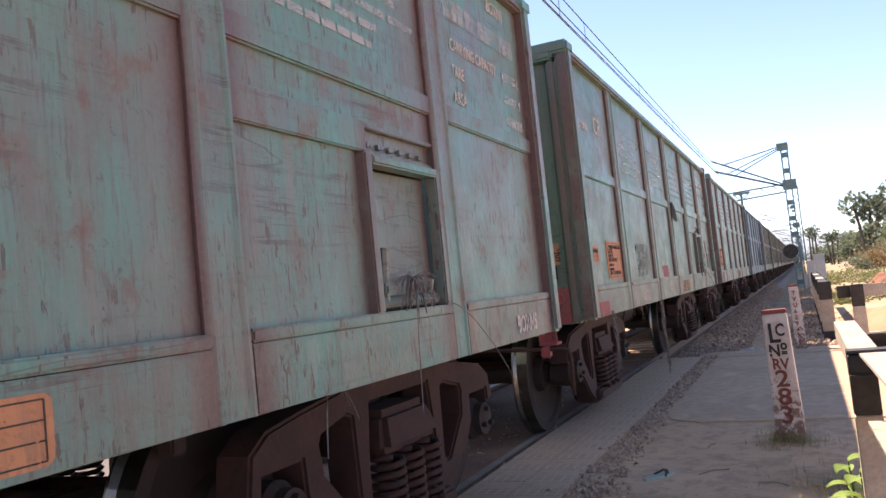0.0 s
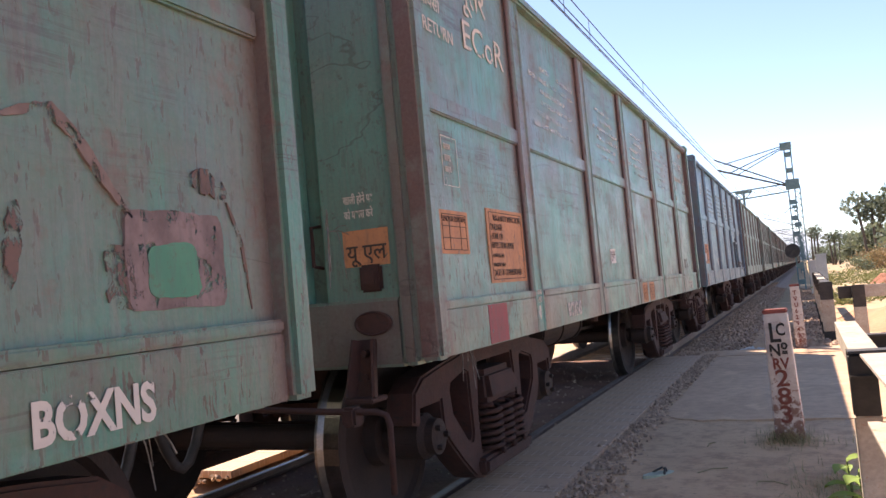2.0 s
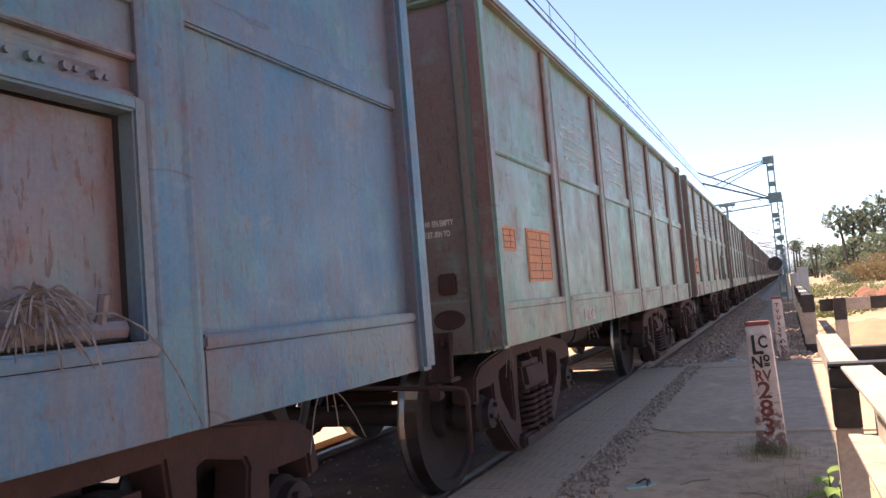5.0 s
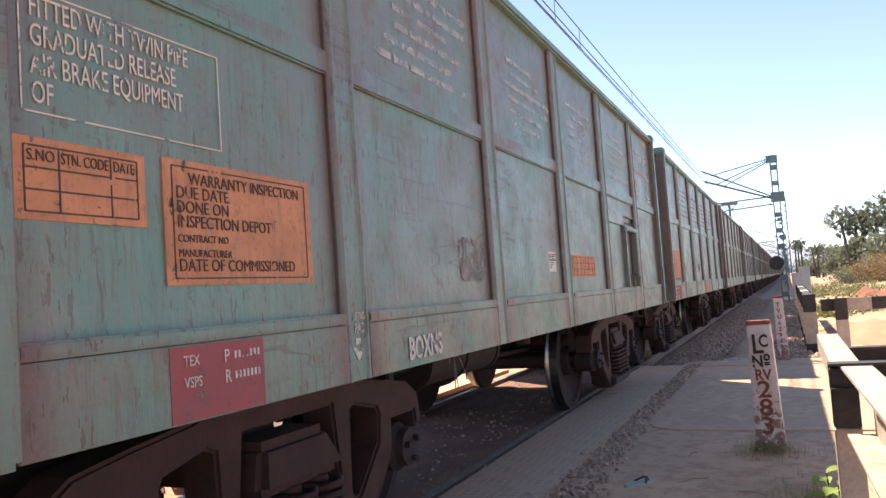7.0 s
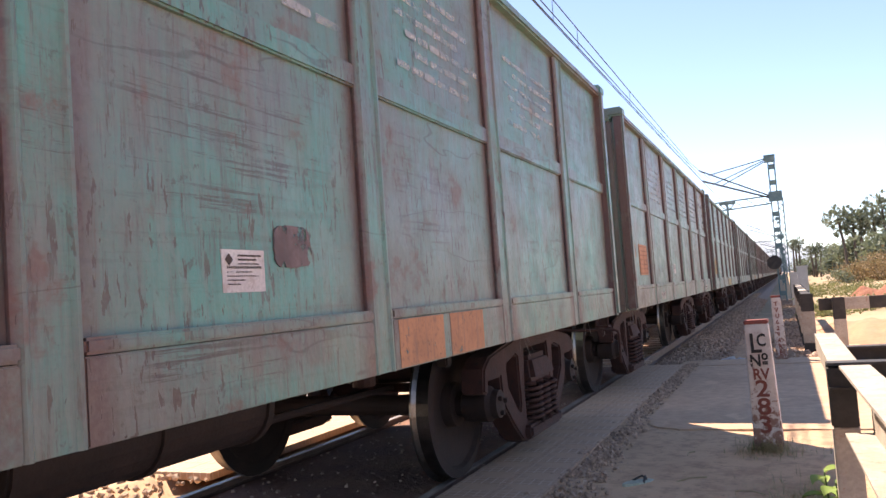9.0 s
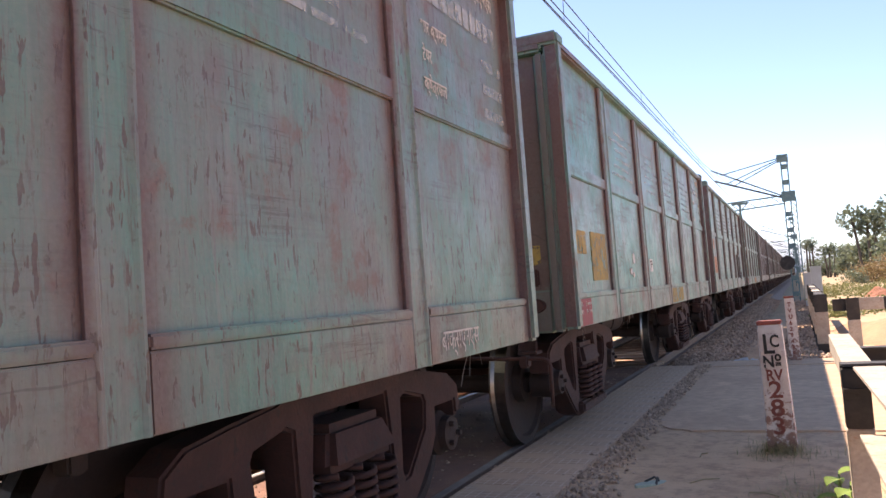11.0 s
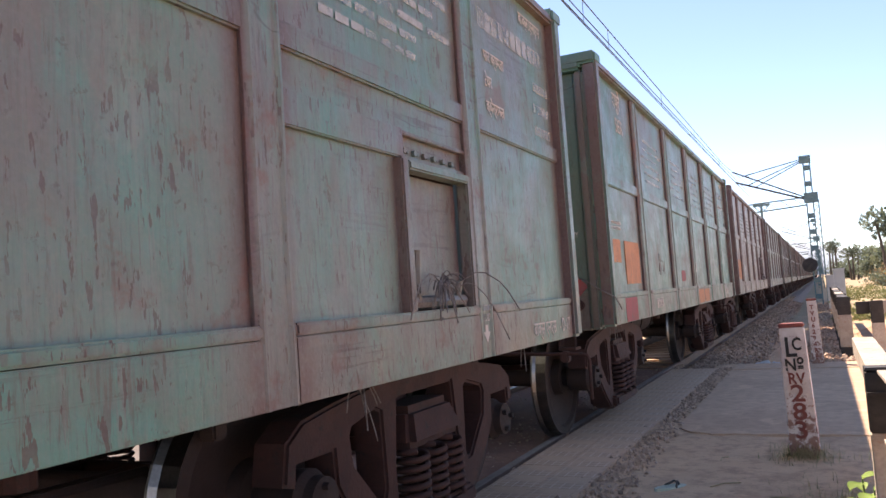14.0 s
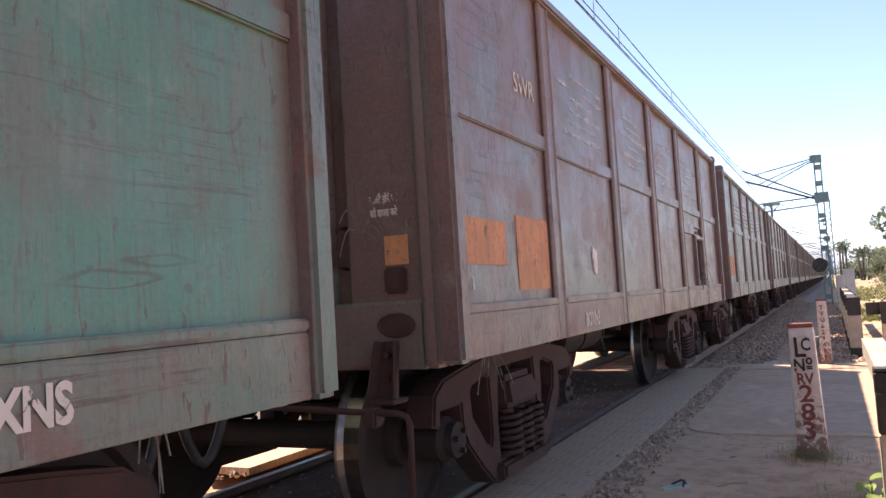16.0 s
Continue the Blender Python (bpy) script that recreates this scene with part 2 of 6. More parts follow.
def sheet(y0, y1, z0, z1, x, bulge, seed, ny=8, nz=8):
    """A dented sheet-steel panel with a thin back."""
    bm = B()
    rows = []
    for i in range(ny + 1):
        row = []
        for j in range(nz + 1):
            u, w = i / ny, j / nz
            y, z = y0 + (y1 - y0) * u, z0 + (z1 - z0) * w
            edge = min(u, 1 - u, w, 1 - w) * 4
            d = -bulge * min(1, edge) * max(0, 0.4 + 1.2 * noise.noise(Vector((y * 1.3 + seed * 9, z * 1.3, seed))))
            row.append(bm.verts.new((x + d, y, z)))
        rows.append(row)
    for i in range(ny):
        for j in range(nz):
            bm.faces.new((rows[i][j], rows[i + 1][j], rows[i + 1][j + 1], rows[i][j + 1]))
    for f in bm.faces:
        f.smooth = True
    box(bm, x - 0.035, x - 0.0125, y0, y1, z0, z1)
    skirt = []
    for loop in ([rows[k][0] for k in range(ny + 1)], [rows[ny][k] for k in range(nz + 1)], [rows[k][nz] for k in range(ny, -1, -1)], [rows[0][k] for k in range(nz, -1, -1)]):
        for a, b in zip(loop, loop[1:]):
            q = [bm.verts.new(v) for v in (a.co, b.co, (x - 0.02, b.co.y, b.co.z), (x - 0.02, a.co.y, a.co.z))]
            bm.faces.new(q)
    return bm


def wagon_meshes():
    """Every mesh that the wagons share, in the wagon's own space: x to the near side, y along the train, z up from the rail."""
    M = {}
    xs = SIDE_X - 0.065
    hw = 0.085
    for i in range(6):
        a = Y0 + POSTS[i] + (0.12 if i == 0 else hw)
        b = Y0 + POSTS[i + 1] - (0.12 if i == 5 else hw)
        M["lower_panel", i] = mesh_of("lower_panel", sheet(a - 0.02, b + 0.02, Z_BAND, Z_MID0 + 0.02, xs, 0.010, i + 1), PAINT)
        M["upper_panel", i] = mesh_of("upper_panel", sheet(a - 0.02, b + 0.02, Z_MID1 - 0.02, Z_TOP - 0.05, xs, 0.010, i + 11), PAINT)
        bm = box(B(), xs - 0.02, xs + 0.022, a, b, Z_MID0, Z_MID1, 0.008)
        M["mid_rail", i] = mesh_of("mid_rail", bm, PAINT)
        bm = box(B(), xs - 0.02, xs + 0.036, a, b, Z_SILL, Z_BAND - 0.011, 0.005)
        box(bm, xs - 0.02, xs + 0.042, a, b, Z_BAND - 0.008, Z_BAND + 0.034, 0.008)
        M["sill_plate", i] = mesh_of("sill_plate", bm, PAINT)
    for i in range(7):
        y = Y0 + POSTS[i]
        bm = B()
        if i in (0, 6):
            s = 1 if i == 0 else -1
            lo, hi = sorted((y, y + s * 0.12))
            box(bm, xs - 0.05, SIDE_X + 0.005, lo, hi, Z_SILL - 0.004, Z_TOP - 0.01, 0.02)
        else:
            prof = [(-hw, -0.03), (-hw - 0.012, 0.012), (-hw - 0.012, 0.018), (-hw + 0.006, 0.038), (-hw + 0.018, 0.038), (-hw + 0.028, 0.028),
                    (hw - 0.028, 0.028), (hw - 0.018, 0.038), (hw - 0.006, 0.038), (hw + 0.012, 0.018), (hw + 0.012, 0.012), (hw, -0.03)]
            rings = [[bm.verts.new((xs + dx, y + dy + 0.004 * math.sin(z * 5 + i), z)) for dy, dx in prof] for z in (Z_SILL, 1.5, 2.0, 2.5, 2.9, Z_TOP - 0.05)]
            for r0, r1 in zip(rings, rings[1:]):
                for j in range(len(prof)):
                    k = (j + 1) % len(prof)
                    bm.faces.new((r0[j], r0[k], r1[k], r1[j]))
            bm.faces.new(rings[0])
            bm.faces.new(rings[-1][::-1])
        M["side_post", i] = mesh_of("side_post", bm, PAINT)
    bm = box(B(), xs - 0.05, SIDE_X - 0.005, Y0 + 0.002, -Y0 - 0.002, Z_TOP - 0.07, Z_TOP, 0.015)
    M["top_coping"] = mesh_of("top_coping", bm, PAINT)
    bm = box(B(), -SIDE_X + 0.03, -SIDE_X + 0.07, Y0 + 0.05, -Y0 - 0.05, Z_SILL, Z_TOP - 0.02)
    for i in range(7):
        y = max(Y0 + 0.1, min(-Y0 - 0.1, Y0 + POSTS[i]))
        box(bm, -SIDE_X, -SIDE_X + 0.05, y - hw, y + hw, Z_SILL, Z_TOP)
    box(bm, -SIDE_X, -SIDE_X + 0.09, Y0, -Y0, Z_TOP - 0.08, Z_TOP + 0.001)
    M["far_side"] = mesh_of("far_side", bm, PAINT)
    for s, key in ((-1, "front_end"), (1, "rear_end")):
        e = s * LENGTH / 2
        bm = box(B(), -SIDE_X + 0.08, xs - 0.06, *sorted((e - s * 0.17, e - s * 0.13)), Z_SILL - 0.02, Z_TOP - 0.08)
        M[key] = mesh_of(key, bm, PAINT)
        bm = box(B(), -SIDE_X + 0.10, xs - 0.055, *sorted((e - s * 0.18, e + s * 0.03)), Z_TOP - 0.10, Z_TOP + 0.03, 0.02)
        box(bm, xs - 0.30, SIDE_X + 0.012, *sorted((e - s * 0.16, e + s * 0.035)), Z_TOP - 0.06, Z_TOP + 0.04, 0.02)
        M[key, "cap"] = mesh_of("end_coping", bm, PAINT)
        for k, x in enumerate((-1.08, -0.36, 0.24, 0.80)):
            bm = box(B(), x - 0.08, x + 0.08, *sorted((e - s * 0.14, e - s * 0.03)), Z_SILL - 0.02, Z_TOP - 0.10, 0.02)
            M[key, "rib", k] = mesh_of("end_rib", bm, PAINT)
        bm = B()
        box(bm, 1.402, xs - 0.052, *sorted((e - s * 0.13, e - s * 0.006)), Z_SILL - 0.02, Z_TOP - 0.1, 0.018)
        M[key, "outer"] = mesh_of("end_sheet", box(B(), 0.985, 1.40, *sorted((e - s * 0.13, e - s * 0.055)), Z_SILL - 0.02, Z_TOP - 0.1, 0.012), PAINT)
        M[key, "corner"] = mesh_of("corner_post", bm, PAINT, False)
        bm = box(B(), -SIDE_X + 0.12, 1.401, *sorted((e - s * 0.16, e - s * 0.03)), Z_SILL - 0.025, Z_SILL + 0.30, 0.015)
        M[key, "headstock"] = mesh_of("headstock", bm, PAINT)
        # channel bracket that carries the coupler lever, with the lever's eye under it
        bm = B()
        for x in (-1, 1):
            beam(bm, (1.215 + x * 0.042, e + s * 0.0, Z_SILL + 0.11), (1.215 + x * 0.062, e + s * 0.06, Z_SILL - 0.15), 0.014, 0.07)
        beam(bm, (1.215, e - s * 0.03, Z_SILL + 0.11), (1.215, e + s * 0.03, Z_SILL - 0.15), 0.09, 0.014, (0, 1, 0))
        for z in (0.05, -0.06):
            tube(bm, [(1.215, e - s * 0.01, Z_SILL + z), (1.215, e + s * 0.03, Z_SILL + z)], 0.016, 8)
        box(bm, 1.14, 1.29, *sorted((e - s * 0.04, e + s * 0.11)), Z_SILL - 0.172, Z_SILL - 0.148, 0.006)
        box(bm, 1.18, 1.25, *sorted((e + s * 0.12, e + s * 0.21)), Z_SILL - 0.26, Z_SILL - 0.172, 0.012)
        M[key, "bracket"] = mesh_of("lever_bracket", bm, RUST)
        bm = tube(B(), [(0.05, e + s * 0.22, Z_SILL - 0.12), (0.4, e + s * 0.2, Z_SILL - 0.16), (1.10, e + s * 0.18, Z_SILL - 0.19),
                        (1.35, e + s * 0.18, Z_SILL - 0.195), (1.395, e + s * 0.18, Z_SILL - 0.21), (1.41, e + s * 0.18, Z_SILL - 0.25),
                        (1.41, e + s * 0.19, Z_SILL - 0.55)], 0.015, 8)
        M[key, "lever"] = mesh_of("uncoupling_lever", bm, RUST, True)
        bm = B()
        beam(bm, (0, e - s * 0.3, 1.02), (0, e + s * 0.20, 1.02), 0.22, 0.24)
        box(bm, -0.17, 0.17, *sorted((e + s * 0.18, e + s * 0.45)), 0.88, 1.17, 0.05)
        box(bm, -0.20, -0.04, *sorted((e + s * 0.40, e + s * 0.475)), 0.86, 1.15, 0.04)
        M[key, "coupler"] = mesh_of("coupler", bm, DARK)
        pts = [(0.34, e + s * 0.1, 0.92)]
        for k in range(9):
            a = k / 8 * math.pi
            pts.append((0.34 - 0.03 * k / 8, e + s * (0.12 + 0.34 * k / 8), 0.86 - 0.32 * math.sin(a)))
        M[key, "hose"] = mesh_of("brake_hose", tube(B(), pts, 0.025, 8), BLACK, True)
    bm = box(B(), -SIDE_X + 0.1, xs - 0.03, Y0 + 0.15, -Y0 - 0.15, 1.20, 1.27)
    for y in (-4.2, -2.5, -0.85, 0.85, 2.5, 4.2):
        box(bm, -1.4, 1.46, y - 0.06, y + 0.06, 0.99, 1.2)
    M["floor_frame"] = mesh_of("floor_frame", bm, DARK)
    bm = box(B(), -0.25, 0.25, Y0 + 0.1, -Y0 - 0.1, 0.86, 1.2)
    M["centre_sill"] = mesh_of("centre_sill", bm, DARK)
    bm = tube(B(), [(0.72, -1.22, 0.84), (0.72, -1.18, 0.84), (0.72, 0.10, 0.84), (0.72, 0.14, 0.84)], 0.185, 22)
    for y in (-1.19, -0.55, 0.11):
        tube(bm, [(0.72, y - 0.02, 0.84), (0.72, y + 0.02, 0.84)], 0.20, 22)
    for y in (-0.95, -0.15):
        box(bm, 0.69, 0.75, y - 0.03, y + 0.03, 0.98, 1.22)
    M["air_tank"] = mesh_of("air_tank", bm, DARK)
    bm = tube(B(), [(0.55, -2.0, 0.72), (0.55, 2.0, 0.66)], 0.02, 6)
    tube(bm, [(0.3, -2.1, 0.62), (0.3, 2.1, 0.62)], 0.025, 6)
    tube(bm, [(1.25, -4.6, 1.08), (1.25, 4.6, 1.08)], 0.02, 6)
    M["brake_rigging"] = mesh_of("brake_rigging", bm, DARK)
    bm = box(B(), 0.62, 0.86, 1.15, 1.42, 0.84, 1.06, 0.03)
    tube(bm, [(0.74, 1.28, 0.86), (0.74, 1.28, 0.76)], 0.07, 12)
    tube(bm, [(0.74, 1.15, 0.95), (0.74, 0.6, 0.98), (0.74, 0.12, 0.92)], 0.016, 6)
    M["brake_valve"] = mesh_of("brake_valve", bm, RUST)
    bm = tube(B(), [(0.72, -1.22, 0.84), (0.72, -1.60, 0.835), (0.72, -1.72, 0.83)], 0.062, 12, 0.045)
    tube(bm, [(0.72, -1.70, 0.83), (0.72, -2.35, 0.80)], 0.022, 8)
    M["change_rod"] = mesh_of("change_rod", bm, DARK)
    for k, y in enumerate((-2.02, 1.92)):
        M["hanger", k] = mesh_of("hanger", box(B(), 0.95, 1.03, y - 0.04, y + 0.04, 0.80, 0.995, 0.01), DARK)
    # a door with its frame, hinge band and leaf, in the fifth bay
    ya, yb = Y0 + POSTS[4] + 0.935, Y0 + POSTS[5] - 0.085
    a = Y0 + POSTS[4] + hw
    z_rail0, z_rail1, z_foot = 1.885, 2.015, Z_BAND + 0.03
    M["door_side_panel"] = mesh_of("lower_panel", sheet(a, ya - 0.03, z_foot, z_rail0 + 0.01, xs, 0.010, 31), PAINT)
    M["door_strip"] = mesh_of("lower_panel", sheet(a, yb, z_rail1 - 0.005, Z_MID0 + 0.02, xs, 0.006, 33, 10, 3), PAINT)
    bm = box(B(), xs - 0.03, xs + 0.045, ya - 0.06, ya, z_foot, z_rail0 - 0.002, 0.008)
    box(bm, xs - 0.03, xs + 0.035, yb - 0.05, yb - 0.001, z_foot, z_rail0 - 0.002, 0.008)
    box(bm, xs - 0.03, xs + 0.05, ya + 0.001, yb - 0.051, z_rail0 - 0.05, z_rail0 - 0.01, 0.008)
    M["door_frame"] = mesh_of("door_frame", bm, PAINT)
    bm = box(B(), xs - 0.02, xs + 0.025, a, ya - 0.002, z_rail0, z_rail1, 0.006)
    M["door_rail"] = mesh_of("door_rail", bm, PAINT)
    bm = box(B(), xs - 0.06, xs - 0.02, ya, yb - 0.002, z_rail0 - 0.005, z_rail1, 0.0)
    box(bm, xs - 0.02, xs + 0.012, ya, yb - 0.002, z_rail1 - 0.022, z_rail1 - 0.002, 0.004)
    box(bm, xs - 0.02, xs + 0.004, ya, yb - 0.002, z_rail0 - 0.005, z_rail0 + 0.02, 0.004)
    for k in range(6):
        y = ya + 0.06 + k * 0.098
        tube(bm, [(xs - 0.022, y, z_rail0 + 0.045), (xs - 0.002, y, z_rail0 + 0.045)], 0.014, 8)
        tube(bm, [(xs - 0.022, y + 0.035, z_rail0 + 0.045), (xs - 0.008, y + 0.035, z_rail0 + 0.045)], 0.009, 6)
    M["hinge_band"] = mesh_of("hinge_band", bm, PAINT)
    bm = sheet(ya + 0.005, yb - 0.055, Z_BAND + 0.06, z_rail0 - 0.055, xs - 0.04, 0.01, 41, 6, 6)
    tube(bm, [(xs - 0.02, ya + 0.03, Z_BAND + 0.07), (xs - 0.02, yb - 0.08, Z_BAND + 0.07)], 0.03, 8)
    tube(bm, [(xs - 0.01, ya + 0.10, Z_BAND + 0.07), (xs + 0.005, ya + 0.10, Z_BAND + 0.30)], 0.018, 6)
    box(bm, xs - 0.015, xs + 0.02, ya + 0.07, ya + 0.16, Z_BAND + 0.10, Z_BAND + 0.15, 0.01)
    tube(bm, [(xs - 0.01, yb - 0.16, Z_BAND + 0.07), (xs + 0.01, yb - 0.16, Z_BAND + 0.16)], 0.014, 6)
    M["door_leaf"] = mesh_of("door_leaf", bm, PAINT)
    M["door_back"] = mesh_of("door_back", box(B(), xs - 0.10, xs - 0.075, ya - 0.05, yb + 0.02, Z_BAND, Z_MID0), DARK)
    # bogie
    bm = box(B(), -1.0, 1.0, -0.20, 0.20, 0.60, 0.84, 0.03)
    box(bm, -0.3, 0.3, -0.3, 0.3, 0.8, 0.9)
    M["bogie"] = mesh_of("bogie", bm, RUST)
    w = 0.17
    half = [(0.0, 0.955), (0.42, 0.955), (0.58, 0.90), (0.86, 0.865), (1.08, 0.83), (1.19, 0.76), (1.22, 0.60), (1.14, 0.58), (1.13, 0.67), (0.87, 0.67), (0.86, 0.52), (0.80, 0.43),
            (0.62, 0.27), (0.46, 0.15), (0.36, 0.12), (0.0, 0.12)]
    outer = half + [(-y, z) for y, z in half[::-1]][1:-1]
    tri = [(0.74, 0.71), (0.72, 0.745), (0.52, 0.79), (0.47, 0.77), (0.455, 0.42), (0.475, 0.375), (0.52, 0.38), (0.72, 0.58)]
    loops = [outer, tri, [(-y, z) for y, z in tri], [(-0.34, 0.28), (0.34, 0.28), (0.35, 0.5), (0.31, 0.82), (-0.31, 0.82), (-0.35, 0.5)]]
    bm = B()
    edges = []
    for lp in loops:
        vs = [bm.verts.new((-w / 2, y, z)) for y, z in lp]
        edges += [bm.edges.new((vs[k], vs[(k + 1) % len(vs)])) for k in range(len(vs))]
    flat = bmesh.ops.triangle_fill(bm, use_beauty=True, edges=edges)
    ex = bmesh.ops.extrude_face_region(bm, geom=bm.faces[:])
    bmesh.ops.translate(bm, vec=(w, 0, 0), verts=[g for g in ex["geom"] if isinstance(g, bmesh.types.BMVert)])
    rim = [e for e in bm.edges if len(e.link_faces) == 2 and e.calc_face_angle(0) > 0.9 and abs(e.verts[0].co.x - e.verts[1].co.x) < 1e-4]
    bmesh.ops.bevel(bm, geom=rim, offset=0.014, segments=2, affect="EDGES")
    M["side_frame"] = mesh_of("side_frame", bm, RUST)
    M["frame_lip"] = mesh_of("frame_foot", box(B(), -w / 2 - 0.05, w / 2 + 0.06, -0.42, 0.42, 0.15, 0.25, 0.02), RUST)
    pts = [(0.078 * math.cos(k * 0.9), 0.078 * math.sin(k * 0.9), 0.25 + 0.30 * k / 48) for k in range(49)]
    M["spring"] = mesh_of("spring", tube(B(), pts, 0.0165, 5), RUST, True)
    bm = box(B(), -0.16, 0.15, -0.30, 0.30, 0.555, 0.76, 0.04)
    for v in bm.verts:
        v.co.y *= 1.0 if v.co.z < 0.66 else 0.8
        v.co.x *= 1.0 if v.co.z < 0.66 else 0.75
    M["bolster_end"] = mesh_of("bolster_end", bm, RUST)
    bm = B()
    for s in (1, -1):
        lathe(bm, [(0.075, s * 0.5), (0.09, s * 0.74), (0.15, s * 0.76), (0.16, s * 0.80), (0.42, s * 0.805), (0.44, s * 0.795), (0.528, s * 0.80), (0.53, s * 0.815),
                   (0.505, s * 0.838), (0.50, s * 0.925), (0.44, s * 0.93), (0.42, s * 0.90), (0.16, s * 0.86), (0.15, s * 0.93), (0.085, s * 0.935), (0.085, s * 0.98),
                   (0.12, s * 1.0), (0.125, s * 1.17), (0.10, s * 1.20), (0.095, s * 1.245), (0.03, s * 1.25)], (0, 0, 0), 40)
        for k in range(3):
            a = k * 2.094
            tube(bm, [(s * 1.24, 0.06 * math.cos(a), 0.06 * math.sin(a)), (s * 1.275, 0.06 * math.cos(a), 0.06 * math.sin(a))], 0.017, 6)
    lathe(bm, [(0.075, -0.5), (0.075, 0.5)], (0, 0, 0), 16)
    for f in bm.faces:
        r = [math.hypot(v.co.y, v.co.z) for v in f.verts]
        f.material_index = 1 if min(r) > 0.495 and max(r) < 0.531 else 0
    M["wheelset"] = mesh_of("wheelset", bm, (DARK, TREAD))
    bm = B()
    for s in (1, -1):
        box(bm, s * 0.86 - 0.07, s * 0.86 + 0.07, 0.42, 0.48, 0.38, 0.62, 0.01)
        box(bm, s * 0.86 - 0.07, s * 0.86 + 0.07, -0.48, -0.42, 0.38, 0.62, 0.01)
    beam(bm, (-0.95, 0.42, 0.45), (0.95, 0.42, 0.45), 0.06, 0.08)
    beam(bm, (-0.95, -0.42, 0.45), (0.95, -0.42, 0.45), 0.06, 0.08)
    M["brake_beam"] = mesh_of("brake_beam", bm, RUST)
    return M


MESH = wagon_meshes()
# coat colour, door or none, label
GREEN, TEAL, BLUE, BROWN, GREY, MOSS = (0.095, 0.215, 0.165), (0.082, 0.275, 0.225), (0.004, 0.115, 0.215), (0.165, 0.108, 0.098), (0.125, 0.195, 0.17), (0.055, 0.185, 0.13)
COATS = {-2: (GREEN, 1), -1: (TEAL, 0), 0: (TEAL, 1), 1: (MOSS, 1), 2: (TEAL, 0), 3: (BLUE, 1), 4: (TEAL, 0), 5: (GREEN, 1), 6: (TEAL, 0), 7: (GREEN, 0),
         8: (TEAL, 0), 9: (GREEN, 1), 10: (MOSS, 0), 11: (BROWN, 1), 12: (GREY, 0)}
LABELS = {GREEN: "weathered green steel open freight wagon on rails", TEAL: "faded teal steel freight wagon with rusty scraped panels",
          BLUE: "dusty dark blue steel open freight wagon on rails", BROWN: "brownish red rusted steel freight wagon on rails",
          GREY: "dusty grey green steel freight wagon on rails", MOSS: "dark moss green steel freight wagon on rails"}
LAST = 46
DIRTY = {0: 0.95, 1: 0.72, 2: 0.95, 3: 0.42, 4: 0.9, 5: 0.7, 6: 0.9, 7: 1.0, 8: 1.0, 9: 0.85, 10: 0.78, 11: 1.0}   # how worn each coat is
SMOOTH_ENDS = (0, 1, 2, 5, 6, 7, 9, 10)   # whose end walls kept more of their paint
WAGONS, WHEELS = {}, []


